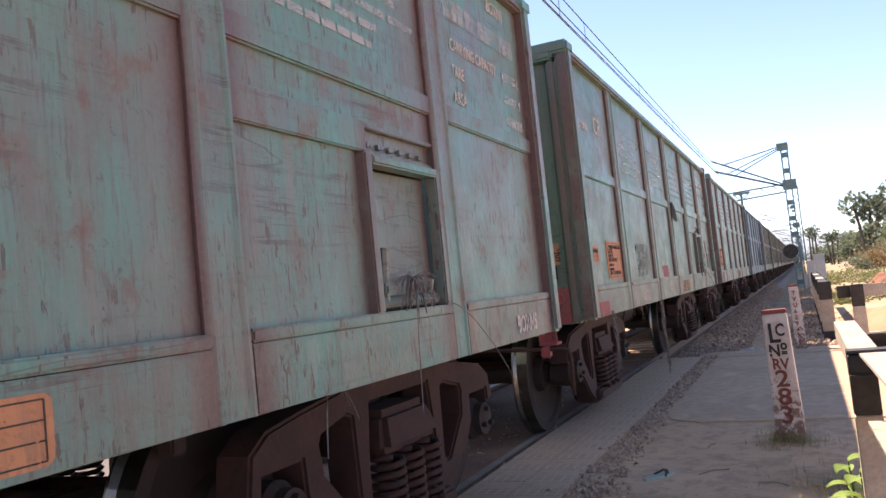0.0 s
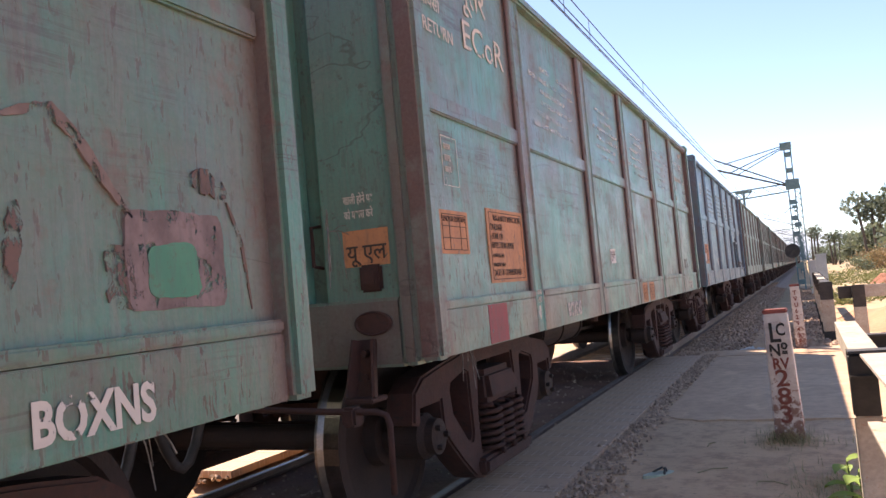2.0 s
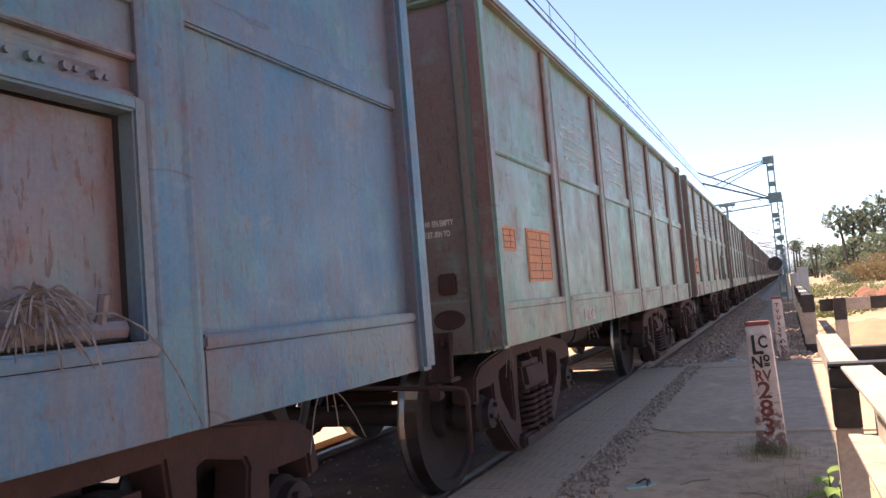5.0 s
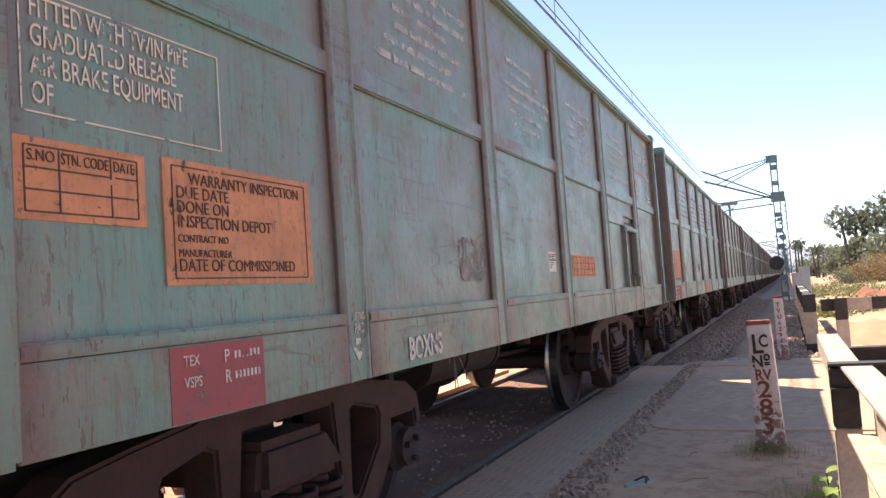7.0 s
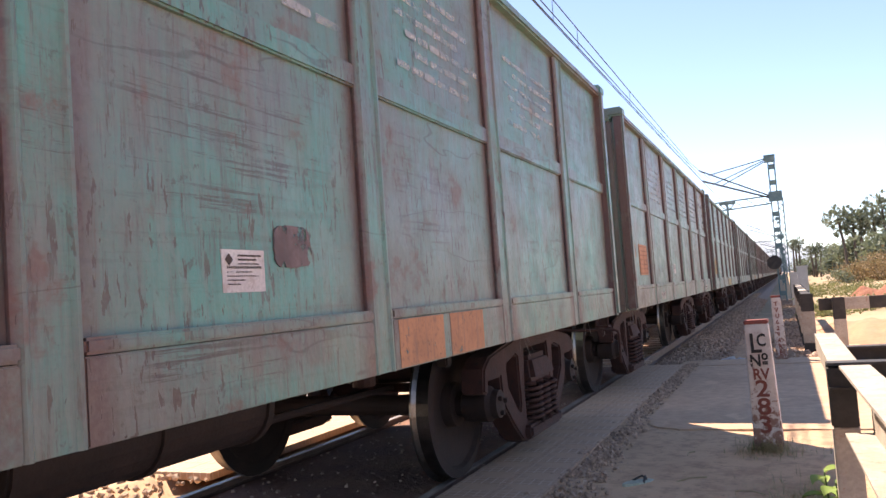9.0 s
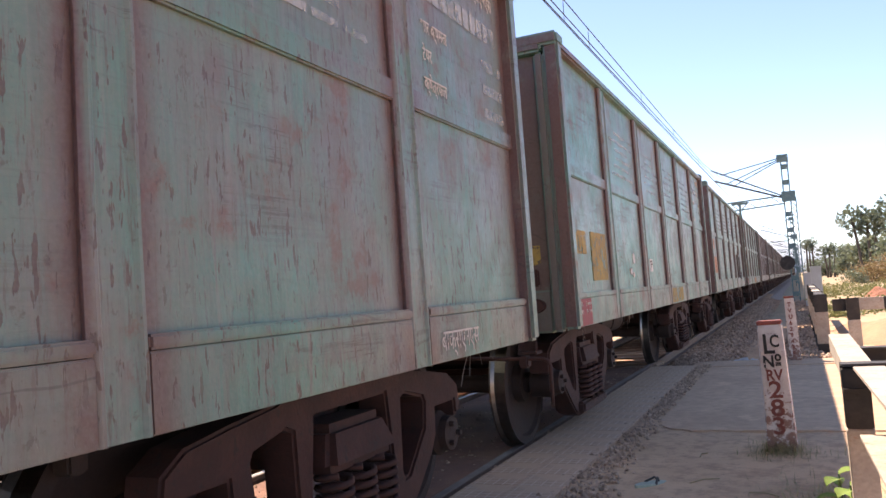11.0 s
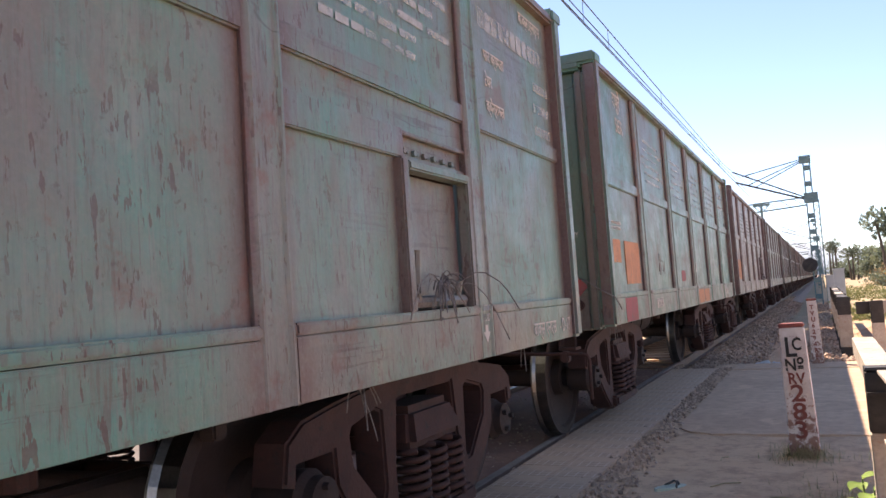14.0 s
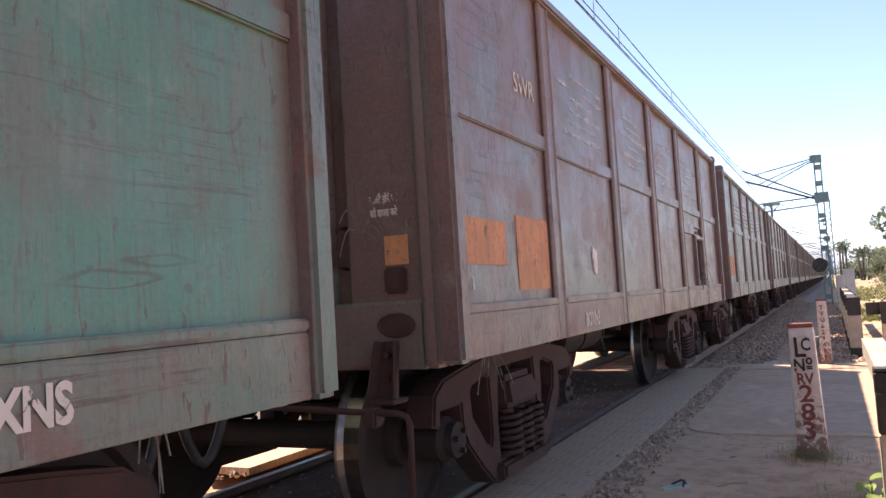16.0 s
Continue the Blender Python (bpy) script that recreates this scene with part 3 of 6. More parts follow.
def wagon(n):
    # unlisted far wagons go mostly grey, standing in for sky sheen at flat angles
    coat, door = COATS.get(n) or (random.choice((GREEN, GREY, GREY, GREY, GREY, BROWN)), random.random() < 0.5)
    root = empty("freight_wagon")
    tagged(root, LABELS[coat] + (", side door" if door else ""), "freight wagon", "wagons of the train")
    k = 1 + 0.12 * (random.random() - 0.5)
    coat4 = (coat[0] * k, coat[1] * k, coat[2] * k, DIRTY.get(n, 1.0))

    def put(name, key, parent=root, at=(0, 0, 0)):
        ob = share(name, MESH[key], parent, at)
        ob.color = coat4
        return ob

    for i in range(6):
        put("upper_panel", ("upper_panel", i))
        put("mid_rail", ("mid_rail", i))
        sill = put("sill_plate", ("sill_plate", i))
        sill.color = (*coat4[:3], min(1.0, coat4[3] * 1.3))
        if i == 4 and door:
            put("lower_panel", "door_side_panel")
            put("lower_panel", "door_strip")
            put("door_rail", "door_rail")
            leaf = put("side_door", "door_leaf")
            rusty = tuple(0.45 * k + 0.55 * q for k, q in zip(coat4[:3], (0.145, 0.095, 0.088)))
            leaf.color = (*rusty, 1.0)
            put("door_frame", "door_frame", leaf)
            put("hinge_band", "hinge_band", leaf).color = (*rusty, 1.0)
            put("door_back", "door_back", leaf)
        else:
            put("lower_panel", ("lower_panel", i))
    for i in range(7):
        put("side_post", ("side_post", i)).color = (*coat4[:3], min(1.3, coat4[3] * 1.25))
    for key in ("top_coping", "far_side", "floor_frame", "centre_sill", "air_tank", "brake_rigging"):
        tagged(put(key, key), kind="stuff" if key == "brake_rigging" else "")
    for key in ("brake_valve", "change_rod"):
        put(key, key)
    for k in (0, 1):
        put("hanger", ("hanger", k))
    side4 = coat4
    if n in SMOOTH_ENDS:
        coat4 = (*side4[:3], 0.3)
    for key in ("front_end", "rear_end"):
        end = put(key, key)
        put("end_coping", (key, "cap"), end)
        for r in range(4):
            put("end_rib", (key, "rib", r), end)
        for sub in ("corner", "outer", "headstock", "coupler", "hose") + (("bracket", "lever") if key == "front_end" else ()):
            piece = put({"corner": "corner_post", "outer": "end_sheet", "bracket": "lever_bracket", "lever": "uncoupling_lever", "hose": "brake_hose"}.get(sub, sub), (key, sub), end)
            if sub in ("corner", "headstock"):   # browner coat on the parts nearest the wheels
                piece.color = (*(0.5 * k + 0.5 * q for k, q in zip(side4[:3], (0.125, 0.078, 0.07))), 0.6)
    for y in (-3.262, 3.262):
        bogie = put("bogie", "bogie", root, (0, y, 0))
        for x in (1.13, -1.13):
            put("side_frame", "side_frame", bogie, (x, 0, 0))
            put("frame_foot", "frame_lip", bogie, (x, 0, 0))
            end = put("bolster_end", "bolster_end", bogie, (x, 0, 0))
            if x < 0:
                end.rotation_euler = (0, 0, math.pi)
            for y2 in (-0.2, 0.0, 0.2):
                put("spring", "spring", bogie, (x + (0.09 if x > 0 else -0.09), y2, 0))
        put("brake_beam", "brake_beam", bogie)
        for a in (-1.0, 1.0):
            ws = put("wheelset", "wheelset", bogie, (0, a, 0.502))
            if -1 <= n <= 14:
                WHEELS.append((ws, a, random.random() * 360))
    root.location = (TRACK_X, REAR + n * PITCH - LENGTH / 2, 0)
    WAGONS[n] = root
    return root


for n in range(-2, LAST + 1):
    wagon(n)


# ---- ground, track and crossing ----
def grid_sheet(name, xs, ys, height, mat):
    bm = B()
    vs = [[bm.verts.new((x, y, height(x, y))) for y in ys] for x in xs]
    for i in range(len(xs) - 1):
        for j in range(len(ys) - 1):
            bm.faces.new((vs[i][j], vs[i + 1][j], vs[i + 1][j + 1], vs[i][j + 1]))
    return part(name, bm, mat, None, "", True)


def ease(a, b, x):
    t = max(0.0, min(1.0, (x - a) / (b - a)))
    return t * t * (3 - 2 * t)


def ground_z(x, y):
    """Level with the rails at the crossing; lower and rougher past it."""
    z = -0.014 - 0.32 * ease(12.6, 15.5, y) - 0.10 * ease(2, 9, x) * ease(12.6, 18, y)
    z += 0.012 * noise.noise(Vector((x * 1.7, y * 1.7, 0))) + 0.006 * noise.noise(Vector((x * 6, y * 6, 3)))
    if abs(x - TRACK_X) < 1.5:
        z = min(z, -0.16)
    z += 0.35 * max(0, noise.noise(Vector((x * 0.07, y * 0.05, 9)))) * ease(3, 12, x) * ease(16, 40, y)
    return z


def spread(lo, hi, near, far_lo, far_hi):
    inner = list(np.arange(lo, hi + 1e-6, near))
    out = []
    step, v = near, hi
    while v < far_hi:
        step *= 1.35
        v += step
        out.append(v)
    step, v, low = near, lo, []
    while v > far_lo:
        step *= 1.35
        v -= step
        low.append(v)
    return [float(k) for k in low[::-1] + inner + out]


ground = grid_sheet("ground", spread(-7, 6, 0.16, -1500, 1500), spread(-2, 34, 0.2, -600, 3000), ground_z, DIRT)
tagged(ground, "dry trodden brown dirt ground with scattered litter", "ground", kind="structure")


def rail(x):
    bm = B()
    prof = [(-0.068, -0.156), (0.068, -0.156), (0.068, -0.145), (0.012, -0.125), (0.010, -0.045), (0.034, -0.034), (0.034, -0.006), (0.026, 0.0), (-0.026, 0.0), (-0.034, -0.006), (-0.034, -0.034), (-0.010, -0.045), (-0.012, -0.125), (-0.068, -0.145)]
    ends = [[bm.verts.new((x + a, y, z)) for a, z in prof] for y in (-120.0, 700.0)]
    for j in range(len(prof)):
        k = (j + 1) % len(prof)
        f = bm.faces.new((ends[0][j], ends[0][k], ends[1][k], ends[1][j]))
        f.material_index = 1 if 6 <= j <= 8 else 0
    return tagged(part("rail", bm, (RAILS, RAILHEAD)), "rusty steel rail with a polished running head", "rail", "rails of the track")


for s in (-1, 1):
    rail(TRACK_X + s * 0.872)

sleeper_bm = box(B(), -1.37, 1.37, -0.12, 0.12, -0.36, -0.158, 0.02)
# bed soil coloured darker than the dirt, for the shade under the wagons
BED_SOIL = grainy("shade_darkened_soil", (0.30, 0.15, 0.10), (0.20, 0.10, 0.07), 2.0, 0.95, bump=0.7, dist=0.03)
tagged(part("rail_fill", box(B(), -2.275, -2.14, -8, 12.75, -0.4, -0.075), DIRT), "packed dirt between rail and pavers", "track bed", kind="structure")
tagged(part("track_bed", box(B(), TRACK_X - 0.80, TRACK_X + 0.80, -8, 12.75, -0.4, -0.052), BED_SOIL), "oil stained dark soil between the rails", "track bed", kind="structure")
SLEEPER = mesh_of("sleeper", sleeper_bm, CONCRETE)
for k in range(110):
    ob = new("sleeper", SLEEPER)
    ob.location = (TRACK_X, -6 + 0.62 * k, 0)
    tagged(ob, "grey concrete sleeper bedded in ballast", "sleeper", "sleepers of the track")


def stones(name, count, place, size, seed, label, category):
    """Loose broken stones as one heap."""
    rng = random.Random(seed)
    base = [Vector(v) for v in ((0, 0, 1), (0.9, 0, 0.2), (0.28, 0.85, 0.1), (-0.72, 0.53, 0.25), (-0.72, -0.53, 0.15), (0.28, -0.85, 0.3), (0, 0, -0.8))]
    tri = [(0, 1, 2), (0, 2, 3), (0, 3, 4), (0, 4, 5), (0, 5, 1), (6, 2, 1), (6, 3, 2), (6, 4, 3), (6, 5, 4), (6, 1, 5)]
    vs, fs = [], []
    for _ in range(count):
        x, y, z = place(rng)
        s = size * rng.uniform(0.5, 1.25)
        e = Euler((rng.uniform(0, 6.3), rng.uniform(0, 6.3), rng.uniform(0, 6.3))).to_matrix()
        o = len(vs)
        for v in base:
            w = e @ Vector((v.x * s * rng.uniform(0.7, 1.3), v.y * s * rng.uniform(0.7, 1.3), v.z * s * rng.uniform(0.6, 1.1)))
            vs.append((x + w.x, y + w.y, z + w.z))
        fs += [tuple(i + o for i in t) for t in tri]
    me = bpy.data.meshes.new(name)
    me.from_pydata(vs, [], fs)
    me.materials.append(LOOSE)
    return tagged(new(name, me), label, category, kind="stuff")


def loose_stone():
    n = Nodes("loose_stone")
    r = n.t.nodes.new("ShaderNodeNewGeometry").outputs["Random Per Island"]
    v = n.coord("Object")
    c = n.mix(r, (0.26, 0.17, 0.12), (0.62, 0.43, 0.31))
    c = n.mix(n.ramp(n.noise(v, 30, 4), 0.4, 0.7, 0, 0.5), c, (0.24, 0.17, 0.13))
    return n.done(c, 0.9)


LOOSE = loose_stone()


def bed_z(x):
    d = abs(x - TRACK_X)
    return -0.17 if d < 1.5 else -0.17 - (d - 1.5) * 0.35


bed = B()
for y0, y1 in ((12.75, 600.0), (-100.0, -3.0)):
    prof = [(-2.6, -0.62), (-1.5, -0.19), (1.5, -0.19), (2.75, -0.60), (2.75, -0.8), (-2.6, -0.8)]
    ends = [[bed.verts.new((TRACK_X + a, y, z)) for a, z in prof] for y in (y0, y1)]
    for j in range(6):
        k = (j + 1) % 6
        bed.faces.new((ends[0][j], ends[0][k], ends[1][k], ends[1][j]))
    bed.faces.new(ends[0])
    bed.faces.new(ends[1][::-1])
tagged(part("ballast_bed", bed, STONE), "grey crushed stone track bed", "ballast", kind="structure")
stones("ballast", 9000, lambda r: (lambda x, y: (x, y, bed_z(x) + r.uniform(-0.02, 0.03)))(TRACK_X + r.uniform(0.95, 2.9), 12.8 + 38 * r.random() ** 1.7), 0.038, 1,
       "grey crushed stone ballast beside the track", "ballast")
stones("ballast", 2600, lambda r: (lambda x, y: (x, y, max(ground_z(x, y), -0.62) + r.uniform(-0.01, 0.03)))(TRACK_X + r.uniform(2.7, 3.45), 12.9 + 36 * r.random() ** 1.6), 0.042, 21,
       "scattered crushed stone at the foot of the track bed", "ballast")
stones("ballast", 1500, lambda r: (TRACK_X + r.uniform(-0.78, 0.78), r.uniform(-3, 12.7), -0.056 + r.uniform(-0.01, 0.008)), 0.018, 2,
       "dusty crushed stone between the rails", "ballast")
stones("gravel", 3000, lambda r: (lambda y: (-1.41 + 0.012 * max(0, 8 - y) + r.gauss(0.02, 0.05 + 0.017 * max(0, 8 - y)), y, -0.014 + r.uniform(-0.01, 0.014)))(2.6 + 9.7 * r.random() ** 1.4), 0.021, 3,
       "strip of loose grey gravel between paving and slab", "gravel")
stones("gravel", 700, lambda r: (-2.20 + r.gauss(0, 0.028), r.uniform(3.0, 13.5), -0.06 + r.uniform(-0.01, 0.02)), 0.03, 4,
       "loose stones along the rail", "gravel")
stones("gravel", 800, lambda r: (TRACK_X - r.uniform(1.15, 1.95), r.uniform(-3.0, 5.0), -0.02 + r.uniform(-0.01, 0.02)), 0.03, 6,
       "sunlit loose stones beyond the track", "gravel")

# concrete road slab of the crossing, in two pours, and its approach on the other side
bm = B()
edge_rng = random.Random(12)
rim = [(0.62, 11.95), (-1.27, 11.95)]
rim += [(-1.27 + edge_rng.uniform(-0.012, 0.012), 11.8 - 0.12 * k) for k in range(37)]
rim += [(-1.22, 7.22), (-1.13, 7.10), (-1.0, 7.05)]
rim += [(-0.94 + 0.08 * k, 7.02 + 0.05 * noise.noise(Vector((k * 0.31, 4.2, 0))) + edge_rng.uniform(-0.008, 0.008)) for k in range(20)]
top = bm.faces.new([bm.verts.new((a, b, 0.0)) for a, b in rim])
skirt = bmesh.ops.extrude_face_region(bm, geom=[top])["geom"]
bmesh.ops.translate(bm, verts=[q for q in skirt if isinstance(q, bmesh.types.BMVert)], vec=(0, 0, -0.3))
bmesh.ops.recalc_face_normals(bm, faces=bm.faces)
tagged(part("road_slab", bm, CONCRETE), "worn grey concrete slab of the level crossing", "road", kind="structure")
bm = box(B(), -1.27, 0.75, 11.99, 12.75, -0.3, 0.005, 0.012)
tagged(part("road_slab", bm, CONCRETE), "worn grey concrete slab at the crossing's far edge", "road", kind="structure")
ASPHALT = grainy("dusty_asphalt", (0.15, 0.12, 0.10), (0.11, 0.088, 0.075), 1.5, 0.95, bump=0.4)
bm = box(B(), TRACK_X - 7.5, TRACK_X - 1.94, -14.0, 12.4, -0.3, 0.004, 0.012)
tagged(part("road", bm, ASPHALT), "dusty dark asphalt beyond the track", "road", kind="structure")


def paver_mat():
    n = Nodes("chequered_paving")
    v = n.coord("Object", (1, 1, 1))
    info = n.t.nodes.new("ShaderNodeTexBrick")
    info.offset, info.squash = 0.0, 1.0
    for k, val in (("Scale", 1.0), ("Mortar Size", 0.006), ("Mortar Smooth", 0.4), ("Brick Width", 0.066), ("Row Height", 0.066)):
        info.inputs[k].default_value = val
    n.t.links.new(v, info.inputs["Vector"])
    big = n.noise(v, 2.2, 6)
    c = n.mix(n.ramp(big, 0.35, 0.65), (0.57, 0.365, 0.24), (0.47, 0.30, 0.195))
    c = n.mix(n.ramp(n.noise(v, 7, 6, 0.7), 0.52, 0.68, 0, 0.5), c, (0.24, 0.165, 0.125))
    c = n.mix(n.math("MULTIPLY", n.math("MULTIPLY", info.outputs["Fac"], 0.75), n.ramp(n.noise(v, 1.6, 4), 0.42, 0.58)), c, (0.68, 0.50, 0.38))
    c = n.mix(n.math("MULTIPLY", n.info("Random"), 0.2), c, (0.51, 0.355, 0.235))
    n.bump(n.math("SUBTRACT", n.noise(v, 40, 3), info.outputs["Fac"]), 0.35, 0.006)
    return n.done(c, 0.85)


PAVER = paver_mat()
paving = tagged(empty("paving", (0, 0, 0)), "strip of grey chequered concrete pavers beside the rail", "paving", kind="structure")
paver_me = mesh_of("paver", box(B(), -0.1643, 0.1643, -0.1643, 0.1643, -0.06, 0.0, 0.002), PAVER)
for i in range(2):
    for j in range(34):
        ob = share("paver", paver_me, paving, (-1.985 + 0.33 * i, 1.2 + 0.33 * j, 0.002 + random.uniform(-0.0012, 0.0012)))
        ob.rotation_euler = (radians(random.uniform(-0.2, 0.2)), radians(random.uniform(-0.2, 0.2)), radians(random.uniform(-0.3, 0.3)))


far_paving = tagged(empty("paving", (0, 0, 0)), "sunlit concrete pavers beyond the far rail", "paving", kind="structure")
for i in range(2):
    for j in range(22):
        share("paver", paver_me, far_paving, (TRACK_X - 1.34 - 0.33 * i, 5.2 + 0.33 * j, 0.006))


# ---- posts and lettering ----
def letters(body, size, mat, parent, at, name="lettering", label="", turn=(90, 0, 0), stretch=1.0, bold=0.0, spread_by=1.0):
    """Raised flat lettering; local x runs along the text, y up."""
    cu = bpy.data.curves.new(name, "FONT")
    cu.body, cu.size, cu.extrude, cu.offset = body, size, 0.0008, bold
    cu.space_character = spread_by
    cu.resolution_u = 3
    tmp = bpy.data.objects.new("tmp", cu)
    me = bpy.data.meshes.new_from_object(tmp)
    bpy.data.objects.remove(tmp)
    me.materials.clear()
    me.materials.append(mat)
    ob = new(name, me)
    ob.parent = parent
    ob.matrix_basis = pose(*at, *turn) @ Matrix.Diagonal((stretch, 1, 1, 1))
    if label:
        ob["label"] = label
    return ob


def marker_post(name, label, x, y, w, height, lean, turn, rows, colours):
    root = tagged(empty(name, (x, y, -0.04)), label, "marker post")
    root.rotation_euler = (0, radians(lean), radians(turn))
    bm = box(B(), -w / 2, w / 2, -w * 0.4, w * 0.4, -0.25, height - 0.03, 0.008)
    for v in bm.verts:
        k = 1 + 0.22 * (1 - v.co.z / height)
        v.co.x *= k
        v.co.y *= k
    part("shaft", bm, POSTPAINT, root)
    part("cap", box(B(), -w / 2 - 0.002, w / 2 + 0.002, -w * 0.4 - 0.002, w * 0.4 + 0.002, height - 0.03, height, 0.006), RED, root, "flaking red painted top band")
    for text, size, z, dx, mat, stretch in rows:
        yy = -w * 0.4 * (1 + 0.22 * (1 - z / height)) - 0.004
        letters(text, size, mat, root, (dx, yy, z), stretch=stretch, bold=0.003)
    return root


def post_paint():
    n = Nodes("flaking_post_paint")
    v = n.coord("Object")
    z = n.axis(v, 2)
    c = n.mix(n.ramp(n.noise(v, 7, 6), 0.4, 0.65), (0.62, 0.56, 0.52), (0.50, 0.42, 0.38))
    wear = n.math("ADD", n.noise(v, 22, 5, 0.7), n.ramp(z, 0.0, 0.55, 0.22, 0.0))
    c = n.mix(n.ramp(wear, 0.60, 0.68, 0, 0.9), c, (0.22, 0.10, 0.07))
    c = n.mix(n.ramp(n.noise(v, 60, 3), 0.66, 0.72, 0, 0.8), c, (0.14, 0.08, 0.06))
    n.bump(wear, 0.4, 0.006)
    return n.done(c, 0.8)


def sign_paint(name, colour, amount=0.58):
    """Lettering paint, chipped through to what lies under it."""
    n = Nodes(name)
    v = n.coord("Object", (1, 1, 1), True)
    n.done(n.mix(n.noise(v, 20, 4), colour, tuple(k * 0.75 for k in colour)), 0.75)
    tr = n.t.nodes.new("ShaderNodeBsdfTransparent")
    mx = n.t.nodes.new("ShaderNodeMixShader")
    n.t.links.new(n.ramp(n.noise(v, 13, 6, 0.65, 0.4), amount, amount + 0.05), mx.inputs[0])
    n.t.links.new(n.b.outputs[0], mx.inputs[1])
    n.t.links.new(tr.outputs[0], mx.inputs[2])
    n.t.links.new(mx.outputs[0], n.out.inputs["Surface"])
    return n.m


POSTPAINT = post_paint()
INK_BLACK, INK_RED, INK_WHITE = sign_paint("black_sign_paint", (0.025, 0.022, 0.02), 0.62), sign_paint("red_sign_paint", (0.22, 0.06, 0.045), 0.62), sign_paint("white_sign_paint", (0.64, 0.55, 0.49), 0.565)

marker_post("crossing_number_post", "white painted concrete post with red top and lettering", -0.215, 6.32, 0.165, 0.97, -1.0, -2,
            [("L", 0.20, 0.735, -0.06, INK_BLACK, 0.85), ("C", 0.125, 0.78, -0.008, INK_BLACK, 0.75), ("N", 0.12, 0.635, -0.068, INK_BLACK, 0.85), ("o", 0.10, 0.68, 0.014, INK_BLACK, 0.85), ("=", 0.06, 0.635, 0.018, INK_BLACK, 1.1), ("RV", 0.11, 0.54, -0.056, INK_RED, 0.85),
             ("2", 0.17, 0.415, -0.05, INK_RED, 1.15), ("8", 0.17, 0.285, -0.05, INK_RED, 1.15), ("3", 0.17, 0.155, -0.052, INK_RED, 1.15)], None)
marker_post("crossing_traffic_post", "thin white concrete post with small red lettering", -0.15, 12.6, 0.13, 0.97, -1.0, 0,
            [(c, 0.085, 0.82 - 0.088 * k, -0.028, INK_RED, 0.9) for k, c in enumerate("TVU6294RE")], None)


# ---- barriers ----
def channel(bm, p, q, w, h, t=0.012):
    """A rolled steel beam with top and bottom flanges and a web, from p to q along its top centre line."""
    p, q = Vector(p), Vector(q)
    dz = Vector((0, 0, 1))
    beam(bm, p - dz * t / 2, q - dz * t / 2, w, t)
    beam(bm, p - dz * (h - t / 2), q - dz * (h - t / 2), w, t)
    s = (q - p).normalized().cross(dz) * (w / 2 - t / 2)
    beam(bm, p - dz * h / 2 + s * -1, q - dz * h / 2 + s * -1, t, h - 2 * t)
    return bm


def post_parts(root, x, y, w, top, split, foot):
    part("post_top", box(B(), x - w / 2, x + w / 2, y - w / 2, y + w / 2, split, top, 0.006), BLACK, root, "black painted post head")
    part("post_shaft", box(B(), x - w / 2, x + w / 2, y - w / 2, y + w / 2, foot, split, 0.006), WHITE, root, "white painted post shaft")


def barrier_near():
    root = tagged(empty("road_barrier", (0.18, 3.9, -0.05)), "sunlit black and white steel beam road barrier", "barrier", "barriers at the crossing")
    post_parts(root, 0.005, 0.05, 0.11, 0.885, 0.62, -0.25)
    bm = channel(B(), (0.02, 0.1, 0.90), (0.02, 1.85, 0.90), 0.12, 0.10)
    part("rail_beam", bm, WHITE, root, "pale painted steel rail beam")
    bm = channel(B(), (-0.05, 0.03, 0.905), (1.6, 0.09, 0.905), 0.10, 0.12)
    part("cross_beam", bm, BLACK, root, "dark painted cross beam")
    bm = channel(B(), (0.055, -0.08, 0.90), (0.13, -3.2, 0.90), 0.12, 0.30)
    part("rail_beam", bm, WHITE, root, "pale painted steel rail beam")
    bm = channel(B(), (0.1, 1.3, 0.86), (1.6, 1.4, 0.86), 0.10, 0.12)
    part("cross_beam", bm, BLACK, root, "dark painted cross beam")
    post_parts(root, 0.12, 1.75, 0.09, 0.80, 0.55, -0.25)
    return root


def barrier_far():
    root = tagged(empty("road_barrier", (0.31, 15.9, -0.40)), "black and white post and rail barrier along the track", "barrier", "barriers at the crossing")
    top = 1.24
    for k in range(6):
        y = 2.5 * k
        part("post_top", box(B(), -0.11, 0.11, y - 0.07, y + 0.07, 0.92 + 0.0, top, 0.01), BLACK, root)
        part("post_shaft", box(B(), -0.11, 0.11, y - 0.07, y + 0.07, 0.35, 0.92, 0.01), WHITE, root)
        part("post_foot", box(B(), -0.11, 0.11, y - 0.07, y + 0.07, -0.2, 0.35, 0.01), BLACK, root)
        if k < 5:
            part("rail_beam", channel(B(), (0.0, y + 0.08, top - 0.01), (0.0, y + 2.42, top - 0.01), 0.15, 0.16), WHITE if k % 2 else BLACK, root)
    return root


def barrier_cross():
    root = tagged(empty("road_barrier", (0.42, 14.0, -0.25)), "black and white striped barrier rail across the road", "barrier", "barriers at the crossing")
    for k in range(7):
        part("rail_board", box(B(), 0.02 + 0.36 * k, 0.02 + 0.36 * (k + 1) - 0.003, -0.05, 0.05, 0.86, 1.05, 0.006), (BLACK, WHITE)[k % 2], root)
    for x in (0.30, 2.2):
        part("post_top", box(B(), x - 0.09, x + 0.09, -0.16, -0.055, 0.72, 1.06, 0.006), BLACK, root)
        part("post_shaft", box(B(), x - 0.09, x + 0.09, -0.16, -0.055, -0.25, 0.72, 0.006), WHITE, root)
    return root


barrier_near()
barrier_far()
barrier_cross()


